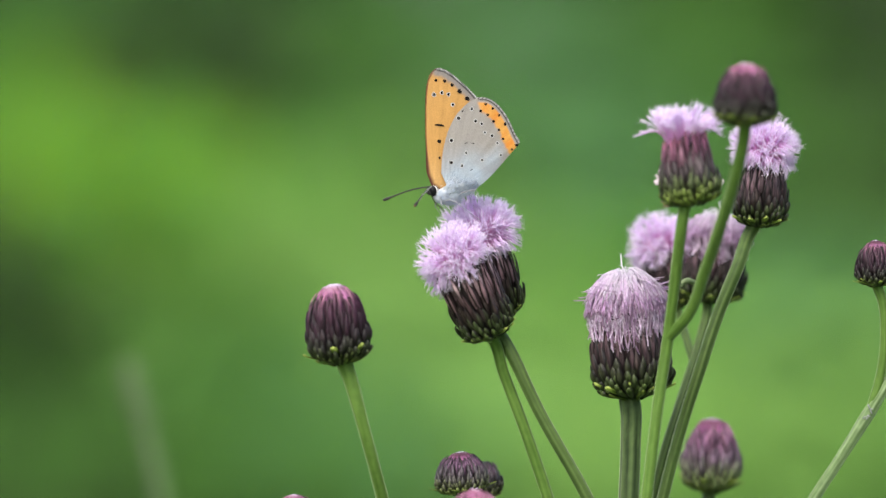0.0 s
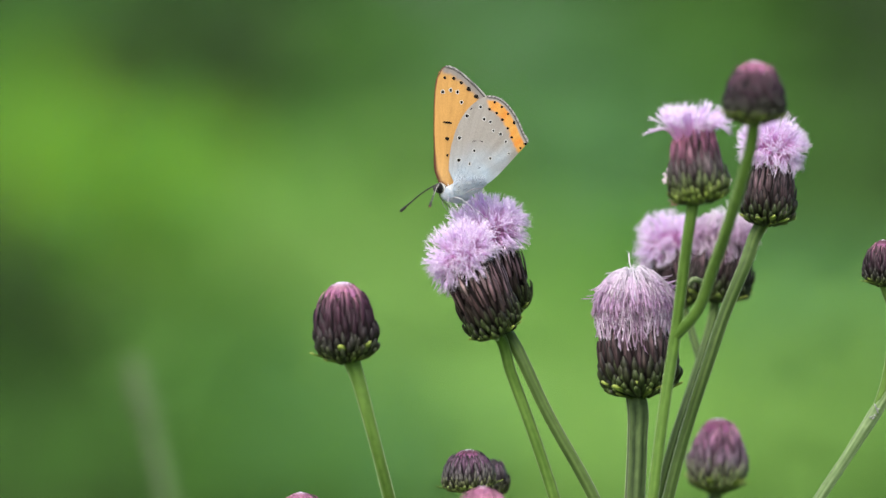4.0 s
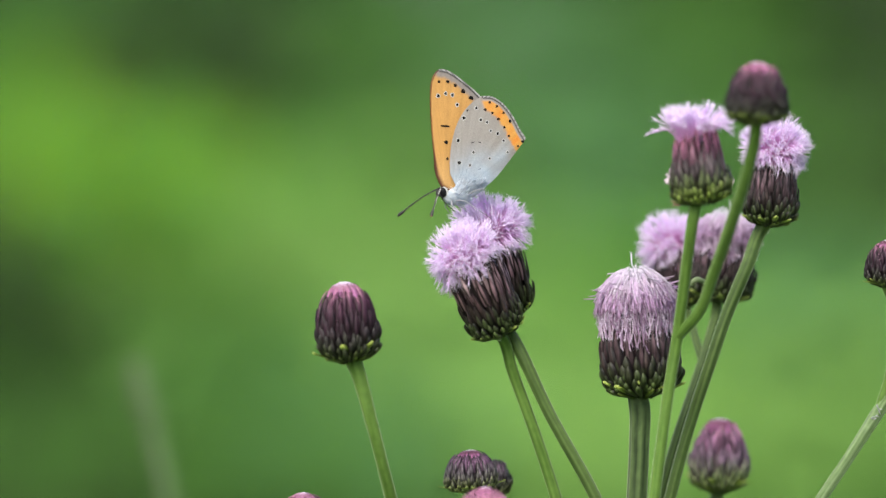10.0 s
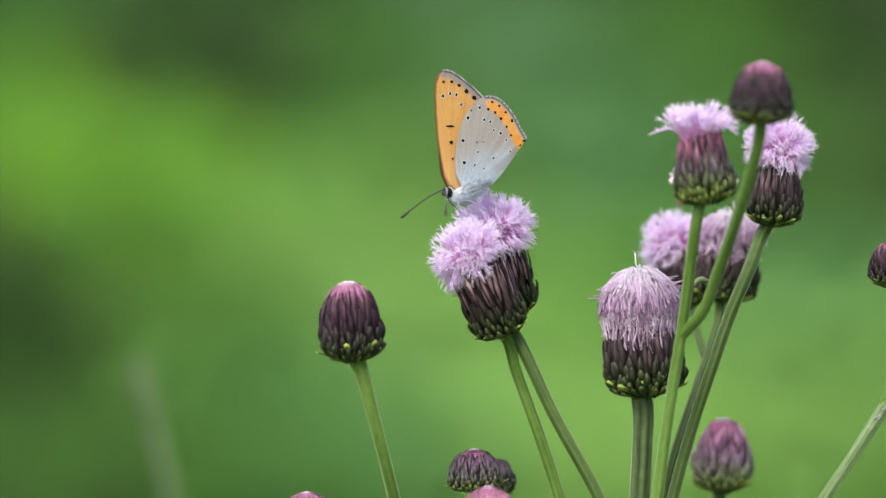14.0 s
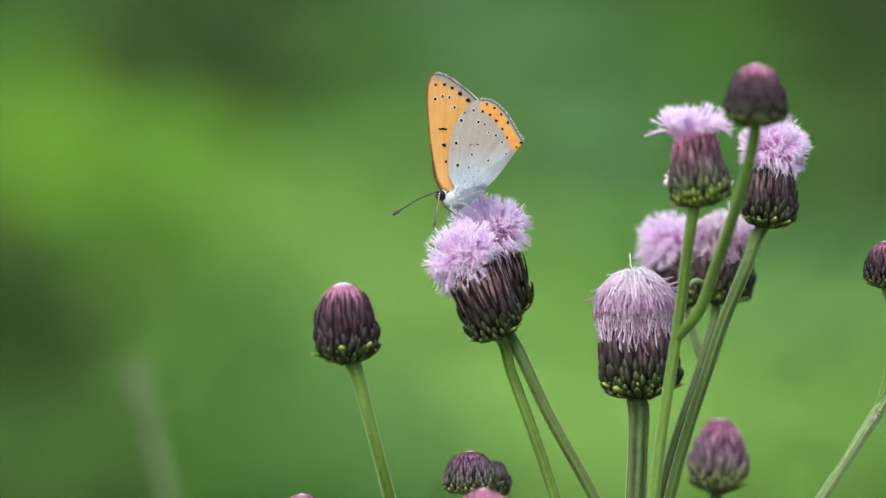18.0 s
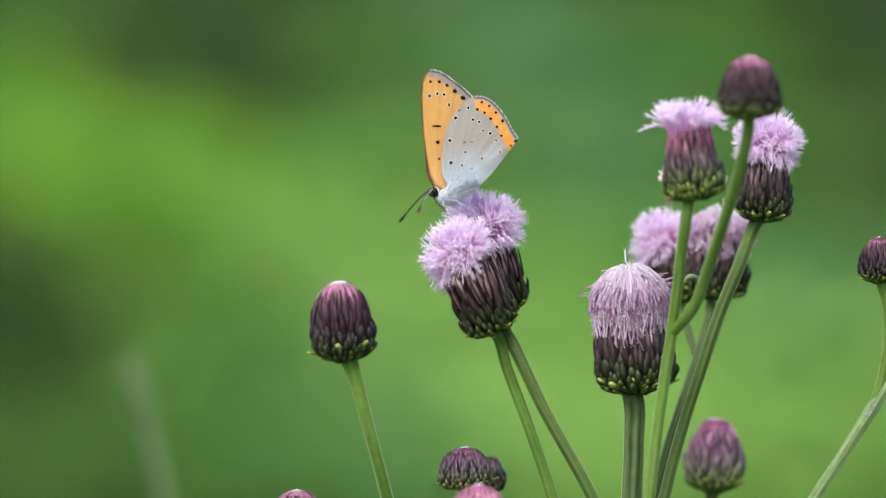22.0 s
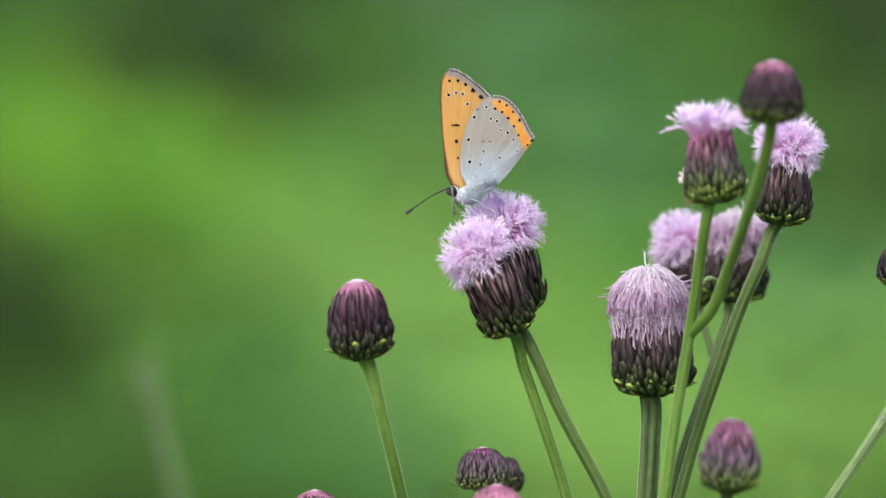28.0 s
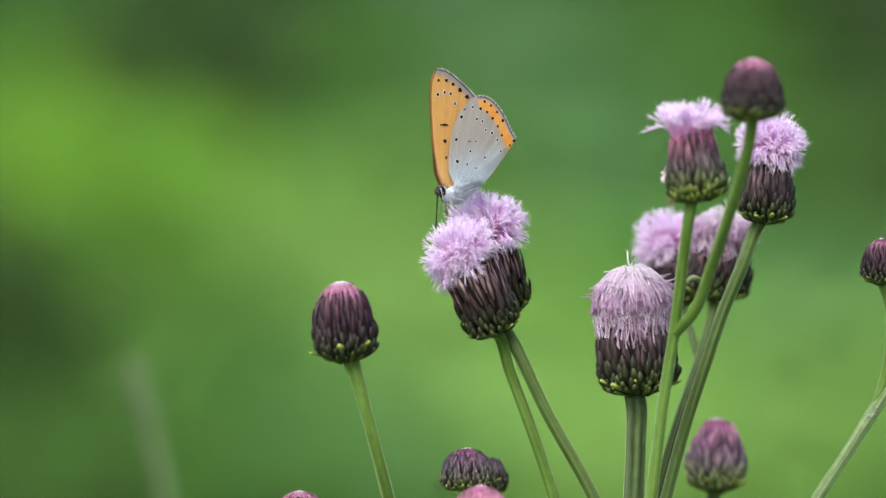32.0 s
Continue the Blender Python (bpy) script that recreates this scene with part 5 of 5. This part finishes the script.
    # the butterfly treads about on its flower
    walk(FLY, [
        (0, pose(0.00068, -0.002, 0.40962, 0, 2.92, 0) @ pose(0, 0, 0, 0, 0, 17.67)),
        (0.2, pose(0.00094, -0.002, 0.40985, 0, 3.82, 0) @ pose(0, 0, 0, 0, 0, 18.89)),
        (0.3, pose(0.00146, -0.002, 0.40996, 0, 4.26, 0) @ pose(0, 0, 0, 0, 0, 19.50)),
        (0.5, pose(0.00161, -0.002, 0.41007, 0, 5.16, 0) @ pose(0, 0, 0, 0, 0, 20.72)),
        (0.7, pose(0.00224, -0.002, 0.40990, 0, 4.88, 0) @ pose(0, 0, 0, 0, 0, 20.74)),
        (0.8, pose(0.00212, -0.002, 0.40982, 0, 4.75, 0) @ pose(0, 0, 0, 0, 0, 20.75)),
        (1, pose(0.00083, -0.002, 0.40974, 0, 4.47, 0) @ pose(0, 0, 0, 0, 0, 20.78)),
        (1.2, pose(0.00016, -0.002, 0.40983, 0, 4.01, 0) @ pose(0, 0, 0, 0, 0, 21.04)),
        (1.3, pose(0.00087, -0.002, 0.40987, 0, 3.77, 0) @ pose(0, 0, 0, 0, 0, 21.16)),
        (1.5, pose(0.00223, -0.002, 0.40989, 0, 3.31, 0) @ pose(0, 0, 0, 0, 0, 21.42)),
        (1.7, pose(0.00214, -0.002, 0.40960, 0, 1.27, 0) @ pose(0, 0, 0, 0, 0, 16.60)),
        (1.8, pose(0.00140, -0.002, 0.40946, 0, 0.25, 0) @ pose(0, 0, 0, 0, 0, 14.19)),
        (2, pose(-0.00014, -0.002, 0.40921, 0, -1.79, 0) @ pose(0, 0, 0, 0, 0, 9.37)),
        (2.2, pose(0.00074, -0.002, 0.40956, 0, 0.45, 0) @ pose(0, 0, 0, 0, 0, 10.41)),
        (2.3, pose(0.00165, -0.002, 0.40973, 0, 1.57, 0) @ pose(0, 0, 0, 0, 0, 10.93)),
        (2.5, pose(0.00283, -0.002, 0.41001, 0, 3.81, 0) @ pose(0, 0, 0, 0, 0, 11.97)),
        (2.7, pose(0.00227, -0.002, 0.40997, 0, 3.90, 0) @ pose(0, 0, 0, 0, 0, 12.54)),
        (2.8, pose(0.00157, -0.002, 0.40995, 0, 3.94, 0) @ pose(0, 0, 0, 0, 0, 12.82)),
        (3, pose(0.00165, -0.002, 0.40993, 0, 4.02, 0) @ pose(0, 0, 0, 0, 0, 13.39)),
        (3.2, pose(0.00368, -0.002, 0.41000, 0, 4.48, 0) @ pose(0, 0, 0, 0, 0, 14.22)),
        (3.3, pose(0.00423, -0.002, 0.41003, 0, 4.71, 0) @ pose(0, 0, 0, 0, 0, 14.63)),
        (3.5, pose(0.00353, -0.002, 0.41013, 0, 5.17, 0) @ pose(0, 0, 0, 0, 0, 15.45)),
        (4, pose(0.00197, -0.002, 0.41005, 0, 3.94, 0) @ pose(0, 0, 0, 0, 0, 15.40)),
        (4.5, pose(0.00268, -0.002, 0.40986, 0, 2.71, 0) @ pose(0, 0, 0, 0, 0, 15.35)),
        (5, pose(0.00130, -0.002, 0.40970, 0, 1.48, 0) @ pose(0, 0, 0, 0, 0, 15.30)),
        (5.5, pose(0.00187, -0.002, 0.40955, 0, 0.25, 0) @ pose(0, 0, 0, 0, 0, 15.25)),
        (5.6, pose(0.00186, -0.002, 0.40951, 0, -0.07, 0) @ pose(0, 0, 0, 0, 0, 16.06)),
        (5.7, pose(0.00207, -0.002, 0.40947, 0, -0.39, 0) @ pose(0, 0, 0, 0, 0, 16.87)),
        (5.8, pose(0.00199, -0.002, 0.40944, 0, -0.70, 0) @ pose(0, 0, 0, 0, 0, 17.68)),
        (6, pose(0.00184, -0.002, 0.40938, 0, -1.33, 0) @ pose(0, 0, 0, 0, 0, 19.30)),
        (6.2, pose(0.00191, -0.002, 0.40938, 0, -1.52, 0) @ pose(0, 0, 0, 0, 0, 19.29)),
        (6.5, pose(0.00086, -0.002, 0.40937, 0, -1.79, 0) @ pose(0, 0, 0, 0, 0, 19.28)),
        (6.8, pose(0.00045, -0.002, 0.40936, 0, -2.10, 0) @ pose(0, 0, 0, 0, 0, 20.21)),
        (7, pose(0.00099, -0.002, 0.40936, 0, -2.30, 0) @ pose(0, 0, 0, 0, 0, 20.82)),
        (7.2, pose(0.00134, -0.002, 0.40934, 0, -2.10, 0) @ pose(0, 0, 0, 0, 0, 19.98)),
        (7.5, pose(0.00044, -0.002, 0.40935, 0, -1.79, 0) @ pose(0, 0, 0, 0, 0, 18.72)),
        (7.8, pose(0.00073, -0.002, 0.40942, 0, -2.05, 0) @ pose(0, 0, 0, 0, 0, 18.84)),
        (8, pose(0.00104, -0.002, 0.40951, 0, -2.23, 0) @ pose(0, 0, 0, 0, 0, 18.91)),
        (8.2, pose(0.00101, -0.002, 0.40942, 0, -2.12, 0) @ pose(0, 0, 0, 0, 0, 18.53)),
        (8.5, pose(0.00078, -0.002, 0.40937, 0, -1.97, 0) @ pose(0, 0, 0, 0, 0, 17.95)),
        (8.8, pose(0.00082, -0.002, 0.40949, 0, -0.79, 0) @ pose(0, 0, 0, 0, 0, 17.98)),
        (9, pose(0.00085, -0.002, 0.40960, 0, 0.00, 0) @ pose(0, 0, 0, 0, 0, 18.00)),
        (9.2, pose(0.00143, -0.002, 0.40954, 0, -0.38, 0) @ pose(0, 0, 0, 0, 0, 18.64)),
        (9.5, pose(0.00091, -0.002, 0.40948, 0, -0.95, 0) @ pose(0, 0, 0, 0, 0, 19.60)),
        (9.8, pose(0.00118, -0.002, 0.40953, 0, -0.67, 0) @ pose(0, 0, 0, 0, 0, 19.91)),
        (10, pose(0.00239, -0.002, 0.40955, 0, -0.49, 0) @ pose(0, 0, 0, 0, 0, 20.12)),
        (10.2, pose(0.00227, -0.002, 0.40953, 0, -0.35, 0) @ pose(0, 0, 0, 0, 0, 19.51)),
        (10.5, pose(0.00019, -0.002, 0.40947, 0, -0.16, 0) @ pose(0, 0, 0, 0, 0, 18.58)),
        (10.8, pose(-0.00065, -0.002, 0.40935, 0, -0.91, 0) @ pose(0, 0, 0, 0, 0, 18.11)),
        (11, pose(-0.00006, -0.002, 0.40925, 0, -1.41, 0) @ pose(0, 0, 0, 0, 0, 17.79)),
        (11.2, pose(-0.00042, -0.002, 0.40935, 0, -1.19, 0) @ pose(0, 0, 0, 0, 0, 18.41)),
        (11.5, pose(-0.00068, -0.002, 0.40945, 0, -0.87, 0) @ pose(0, 0, 0, 0, 0, 19.33)),
        (11.8, pose(0.00094, -0.002, 0.40946, 0, -0.63, 0) @ pose(0, 0, 0, 0, 0, 19.44)),
        (12, pose(0.00046, -0.002, 0.40944, 0, -0.47, 0) @ pose(0, 0, 0, 0, 0, 19.51)),
        (12.2, pose(-0.00018, -0.002, 0.40953, 0, 0.61, 0) @ pose(0, 0, 0, 0, 0, 19.93)),
        (12.5, pose(0.00077, -0.002, 0.40967, 0, 2.23, 0) @ pose(0, 0, 0, 0, 0, 20.55)),
        (12.8, pose(0.00156, -0.002, 0.40969, 0, 1.95, 0) @ pose(0, 0, 0, 0, 0, 23.48)),
        (13, pose(0.00122, -0.002, 0.40973, 0, 1.77, 0) @ pose(0, 0, 0, 0, 0, 25.42)),
        (13.2, pose(0.00256, -0.002, 0.40962, 0, 1.89, 0) @ pose(0, 0, 0, 0, 0, 26.41)),
        (13.4, pose(0.00443, -0.002, 0.40964, 0, 2.01, 0) @ pose(0, 0, 0, 0, 0, 27.40)),
        (13.5, pose(0.00462, -0.002, 0.40959, 0, 2.08, 0) @ pose(0, 0, 0, 0, 0, 27.89)),
        (13.6, pose(0.00347, -0.002, 0.40971, 0, 1.39, 0) @ pose(0, 0, 0, 0, 0, 27.73)),
        (13.8, pose(0.00252, -0.002, 0.40963, 0, 0.01, 0) @ pose(0, 0, 0, 0, 0, 27.40)),
        (14, pose(0.00328, -0.002, 0.40955, 0, -1.37, 0) @ pose(0, 0, 0, 0, 0, 27.07)),
        (14.2, pose(0.00429, -0.002, 0.40943, 0, -1.43, 0) @ pose(0, 0, 0, 0, 0, 26.15)),
        (14.5, pose(0.00317, -0.002, 0.40930, 0, -1.52, 0) @ pose(0, 0, 0, 0, 0, 24.76)),
        (15, pose(0.00224, -0.002, 0.40947, 0, -1.44, 0) @ pose(0, 0, 0, 0, 0, 24.18)),
        (15.5, pose(0.00292, -0.002, 0.40933, 0, -1.36, 0) @ pose(0, 0, 0, 0, 0, 23.60)),
        (16, pose(0.00191, -0.002, 0.40937, 0, -1.27, 0) @ pose(0, 0, 0, 0, 0, 23.01)),
        (16.5, pose(0.00262, -0.002, 0.40918, 0, -1.19, 0) @ pose(0, 0, 0, 0, 0, 22.43)),
        (16.8, pose(0.00212, -0.002, 0.40927, 0, -0.34, 0) @ pose(0, 0, 0, 0, 0, 21.50)),
        (17, pose(0.00160, -0.002, 0.40938, 0, 0.22, 0) @ pose(0, 0, 0, 0, 0, 20.87)),
        (17.2, pose(0.00043, -0.002, 0.40934, 0, -0.50, 0) @ pose(0, 0, 0, 0, 0, 21.53)),
        (17.5, pose(0.00094, -0.002, 0.40927, 0, -1.59, 0) @ pose(0, 0, 0, 0, 0, 22.51)),
        (17.8, pose(0.00292, -0.002, 0.40918, 0, -1.71, 0) @ pose(0, 0, 0, 0, 0, 20.43)),
        (18, pose(0.00228, -0.002, 0.40908, 0, -1.79, 0) @ pose(0, 0, 0, 0, 0, 19.05)),
        (18.2, pose(0.00086, -0.002, 0.40925, 0, -1.64, 0) @ pose(0, 0, 0, 0, 0, 18.51)),
        (18.5, pose(0.00070, -0.002, 0.40938, 0, -1.41, 0) @ pose(0, 0, 0, 0, 0, 17.70)),
        (18.8, pose(0.00125, -0.002, 0.40928, 0, -1.72, 0) @ pose(0, 0, 0, 0, 0, 17.18)),
        (19, pose(0.00080, -0.002, 0.40915, 0, -1.93, 0) @ pose(0, 0, 0, 0, 0, 16.84)),
        (19.2, pose(0.00071, -0.002, 0.40935, 0, -1.69, 0) @ pose(0, 0, 0, 0, 0, 16.90)),
        (19.5, pose(0.00145, -0.002, 0.40953, 0, -1.32, 0) @ pose(0, 0, 0, 0, 0, 16.98)),
        (19.8, pose(0.00085, -0.002, 0.40945, 0, -1.44, 0) @ pose(0, 0, 0, 0, 0, 16.52)),
        (20, pose(0.00054, -0.002, 0.40937, 0, -1.52, 0) @ pose(0, 0, 0, 0, 0, 16.21)),
        (20.2, pose(0.00112, -0.002, 0.40938, 0, -1.36, 0) @ pose(0, 0, 0, 0, 0, 16.25)),
        (20.5, pose(0.00107, -0.002, 0.40940, 0, -1.11, 0) @ pose(0, 0, 0, 0, 0, 16.32)),
        (20.8, pose(0.00052, -0.002, 0.40951, 0, -0.32, 0) @ pose(0, 0, 0, 0, 0, 16.51)),
        (21, pose(0.00066, -0.002, 0.40962, 0, 0.20, 0) @ pose(0, 0, 0, 0, 0, 16.63)),
        (21.2, pose(0.00115, -0.002, 0.40948, 0, -0.48, 0) @ pose(0, 0, 0, 0, 0, 16.57)),
        (21.5, pose(0.00046, -0.002, 0.40935, 0, -1.51, 0) @ pose(0, 0, 0, 0, 0, 16.46)),
        (21.8, pose(0.00087, -0.002, 0.40945, 0, -1.03, 0) @ pose(0, 0, 0, 0, 0, 16.93)),
        (22, pose(0.00102, -0.002, 0.40956, 0, -0.71, 0) @ pose(0, 0, 0, 0, 0, 17.23)),
        (22.2, pose(0.00080, -0.002, 0.40944, 0, -0.82, 0) @ pose(0, 0, 0, 0, 0, 17.18)),
        (22.5, pose(0.00031, -0.002, 0.40934, 0, -0.98, 0) @ pose(0, 0, 0, 0, 0, 17.11)),
        (22.8, pose(0.00123, -0.002, 0.40927, 0, -2.16, 0) @ pose(0, 0, 0, 0, 0, 15.39)),
        (23, pose(0.00121, -0.002, 0.40926, 0, -2.94, 0) @ pose(0, 0, 0, 0, 0, 14.24)),
        (23.2, pose(0.00071, -0.002, 0.40928, 0, -2.50, 0) @ pose(0, 0, 0, 0, 0, 15.27)),
        (23.5, pose(0.00094, -0.002, 0.40934, 0, -1.85, 0) @ pose(0, 0, 0, 0, 0, 16.81)),
        (23.8, pose(0.00165, -0.002, 0.40937, 0, -1.55, 0) @ pose(0, 0, 0, 0, 0, 16.96)),
        (24, pose(0.00115, -0.002, 0.40940, 0, -1.34, 0) @ pose(0, 0, 0, 0, 0, 17.07)),
        (24.2, pose(0.00083, -0.002, 0.40948, 0, -1.42, 0) @ pose(0, 0, 0, 0, 0, 18.59)),
        (24.5, pose(0.00159, -0.002, 0.40954, 0, -1.54, 0) @ pose(0, 0, 0, 0, 0, 20.88)),
        (24.8, pose(0.00109, -0.002, 0.40942, 0, -1.61, 0) @ pose(0, 0, 0, 0, 0, 19.87)),
        (25, pose(0.00042, -0.002, 0.40928, 0, -1.65, 0) @ pose(0, 0, 0, 0, 0, 19.19)),
        (25.2, pose(0.00078, -0.002, 0.40937, 0, -1.64, 0) @ pose(0, 0, 0, 0, 0, 19.18)),
        (25.5, pose(0.00103, -0.002, 0.40944, 0, -1.64, 0) @ pose(0, 0, 0, 0, 0, 19.15)),
        (26, pose(0.00051, -0.002, 0.40933, 0, -1.86, 0) @ pose(0, 0, 0, 0, 0, 19.20)),
        (26.5, pose(0.00126, -0.002, 0.40935, 0, -2.08, 0) @ pose(0, 0, 0, 0, 0, 19.25)),
        (27, pose(0.00080, -0.002, 0.40927, 0, -2.30, 0) @ pose(0, 0, 0, 0, 0, 19.30)),
        (27.5, pose(0.00231, -0.002, 0.40929, 0, -2.52, 0) @ pose(0, 0, 0, 0, 0, 19.35)),
        (27.8, pose(0.00467, -0.002, 0.40952, 0, -1.36, 0) @ pose(0, 0, 0, 0, 0, 21.05)),
        (28, pose(0.00420, -0.002, 0.40971, 0, -0.59, 0) @ pose(0, 0, 0, 0, 0, 22.19)),
        (28.2, pose(0.00270, -0.002, 0.40957, 0, -1.55, 0) @ pose(0, 0, 0, 0, 0, 22.81)),
        (28.5, pose(0.00290, -0.002, 0.40937, 0, -3.01, 0) @ pose(0, 0, 0, 0, 0, 23.75)),
        (28.8, pose(0.00271, -0.002, 0.40927, 0, -4.12, 0) @ pose(0, 0, 0, 0, 0, 25.99)),
        (29, pose(0.00231, -0.002, 0.40921, 0, -4.87, 0) @ pose(0, 0, 0, 0, 0, 27.49)),
        (29.2, pose(0.00259, -0.002, 0.40935, 0, -3.63, 0) @ pose(0, 0, 0, 0, 0, 28.47)),
        (29.5, pose(0.00173, -0.002, 0.40956, 0, -1.77, 0) @ pose(0, 0, 0, 0, 0, 29.96)),
        (29.8, pose(0.00072, -0.002, 0.40958, 0, -1.33, 0) @ pose(0, 0, 0, 0, 0, 28.84)),
        (30, pose(0.00124, -0.002, 0.40957, 0, -1.04, 0) @ pose(0, 0, 0, 0, 0, 28.10)),
        (30.2, pose(0.00158, -0.002, 0.40955, 0, -1.23, 0) @ pose(0, 0, 0, 0, 0, 28.27)),
        (30.5, pose(0.00094, -0.002, 0.40950, 0, -1.52, 0) @ pose(0, 0, 0, 0, 0, 28.53)),
        (30.8, pose(0.00241, -0.002, 0.40977, 0, 0.64, 0) @ pose(0, 0, 0, 0, 0, 30.38)),
        (31, pose(0.00226, -0.002, 0.40994, 0, 2.09, 0) @ pose(0, 0, 0, 0, 0, 31.61)),
        (31.2, pose(0.00149, -0.002, 0.40992, 0, 1.73, 0) @ pose(0, 0, 0, 0, 0, 32.53)),
        (31.5, pose(0.00203, -0.002, 0.40988, 0, 1.21, 0) @ pose(0, 0, 0, 0, 0, 33.91)),
        (31.8, pose(0.00274, -0.002, 0.40981, 0, 0.28, 0) @ pose(0, 0, 0, 0, 0, 33.60)),
        (32, pose(0.00184, -0.002, 0.40975, 0, -0.34, 0) @ pose(0, 0, 0, 0, 0, 33.40)),
    ])
    # its antennae feel about
    far, near = (a.matrix_basis.copy() for a in ANTENNAE)
    walk(ANTENNAE[0], [
        (0, far @ pose(0, 0, 0, 0, -17.2, -41.0)), (1, far @ pose(0, 0, 0, 0, -16.8, -37.8)),
        (2, far @ pose(0, 0, 0, 0, -18.3, -50.3)), (3, far @ pose(0, 0, 0, 0, -22.6, -40.3)),
        (3.5, far @ pose(0, 0, 0, 0, -27.0, -43.3)), (5.5, far @ pose(0, 0, 0, 0, -54.6, -107.7)),
        (6, far @ pose(0, 0, 0, 0, -42.6, -118.3)), (7, far @ pose(0, 0, 0, 0, -40.7, -63.3)),
        (8, far @ pose(0, 0, 0, 0, -35.6, -49.9)), (9, far @ pose(0, 0, 0, 0, -36.7, -47.8)),
        (10, far @ pose(0, 0, 0, 0, -31.0, -41.6)), (11, far @ pose(0, 0, 0, 0, -40.3, -43.1)),
        (12, far @ pose(0, 0, 0, 0, -59.1, -99.0)), (13, far @ pose(0, 0, 0, 0, -45.6, -122.6)),
        (14, far @ pose(0, 0, 0, 0, -32.2, -27.1)), (14.5, far @ pose(0, 0, 0, 0, -26.4, -29.9)),
        (16.5, far @ pose(0, 0, 0, 0, -25.3, -32.8)), (17, far @ pose(0, 0, 0, 0, -23.9, -25.1)),
        (18, far @ pose(0, 0, 0, 0, -24.7, -32.6)), (19, far @ pose(0, 0, 0, 0, -21.9, -36.9)),
        (20, far @ pose(0, 0, 0, 0, -27.9, -43.6)), (21, far @ pose(0, 0, 0, 0, -42.5, -59.4)),
        (22, far @ pose(0, 0, 0, 0, -38.5, -55.2)), (23, far @ pose(0, 0, 0, 0, -45.1, -69.1)),
        (24, far @ pose(0, 0, 0, 0, -55.7, -107.3)), (25, far @ pose(0, 0, 0, 0, -48.4, -65.7)),
        (25.5, far @ pose(0, 0, 0, 0, -40.2, -52.5)), (28, far @ pose(0, 0, 0, 0, -29.4, -37.0)),
        (29, far @ pose(0, 0, 0, 0, -39.3, -37.2)), (30, far @ pose(0, 0, 0, 0, -34.0, -28.1)),
        (31, far @ pose(0, 0, 0, 0, -52.5, -45.2)), (32, far @ pose(0, 0, 0, 0, -59.1, -118.0)),
    ])
    walk(ANTENNAE[1], [
        (0, near @ pose(0, 0, 0, 0, -27.0, 49.3)), (1, near @ pose(0, 0, 0, 0, -24.8, 52.4)),
        (2, near @ pose(0, 0, 0, 0, -42.9, 49.3)), (3, near @ pose(0, 0, 0, 0, -32.6, 52.2)),
        (3.5, near @ pose(0, 0, 0, 0, -30.9, 55.8)), (5.5, near @ pose(0, 0, 0, 0, -35.2, 85.8)),
        (6, near @ pose(0, 0, 0, 0, -32.9, 85.8)), (7, near @ pose(0, 0, 0, 0, -63.5, 59.6)),
        (8, near @ pose(0, 0, 0, 0, -44.2, 53.3)), (9, near @ pose(0, 0, 0, 0, -38.9, 56.7)),
        (10, near @ pose(0, 0, 0, 0, -38.8, 53.2)), (11, near @ pose(0, 0, 0, 0, -69.3, 66.4)),
        (12, near @ pose(0, 0, 0, 0, -56.5, 72.4)), (13, near @ pose(0, 0, 0, 0, -45.9, 64.3)),
        (14, near @ pose(0, 0, 0, 0, -37.0, 59.1)), (14.5, near @ pose(0, 0, 0, 0, -33.3, 57.2)),
        (16.5, near @ pose(0, 0, 0, 0, -37.8, 56.3)), (17, near @ pose(0, 0, 0, 0, -32.6, 56.1)),
        (18, near @ pose(0, 0, 0, 0, -53.4, 54.8)), (19, near @ pose(0, 0, 0, 0, -45.3, 54.1)),
        (20, near @ pose(0, 0, 0, 0, -42.3, 52.0)), (21, near @ pose(0, 0, 0, 0, -34.4, 49.7)),
        (22, near @ pose(0, 0, 0, 0, -32.3, 49.0)), (23, near @ pose(0, 0, 0, 0, -32.3, 52.4)),
        (24, near @ pose(0, 0, 0, 0, -31.2, 50.0)), (25, near @ pose(0, 0, 0, 0, -33.6, 44.0)),
        (25.5, near @ pose(0, 0, 0, 0, -35.6, 51.2)), (28, near @ pose(0, 0, 0, 0, -39.9, 72.1)),
        (29, near @ pose(0, 0, 0, 0, -33.2, 68.1)), (30, near @ pose(0, 0, 0, 0, -35.4, 68.4)),
        (31, near @ pose(0, 0, 0, 0, -39.7, 64.0)), (32, near @ pose(0, 0, 0, 0, -39.9, 67.9)),
    ])


motions()
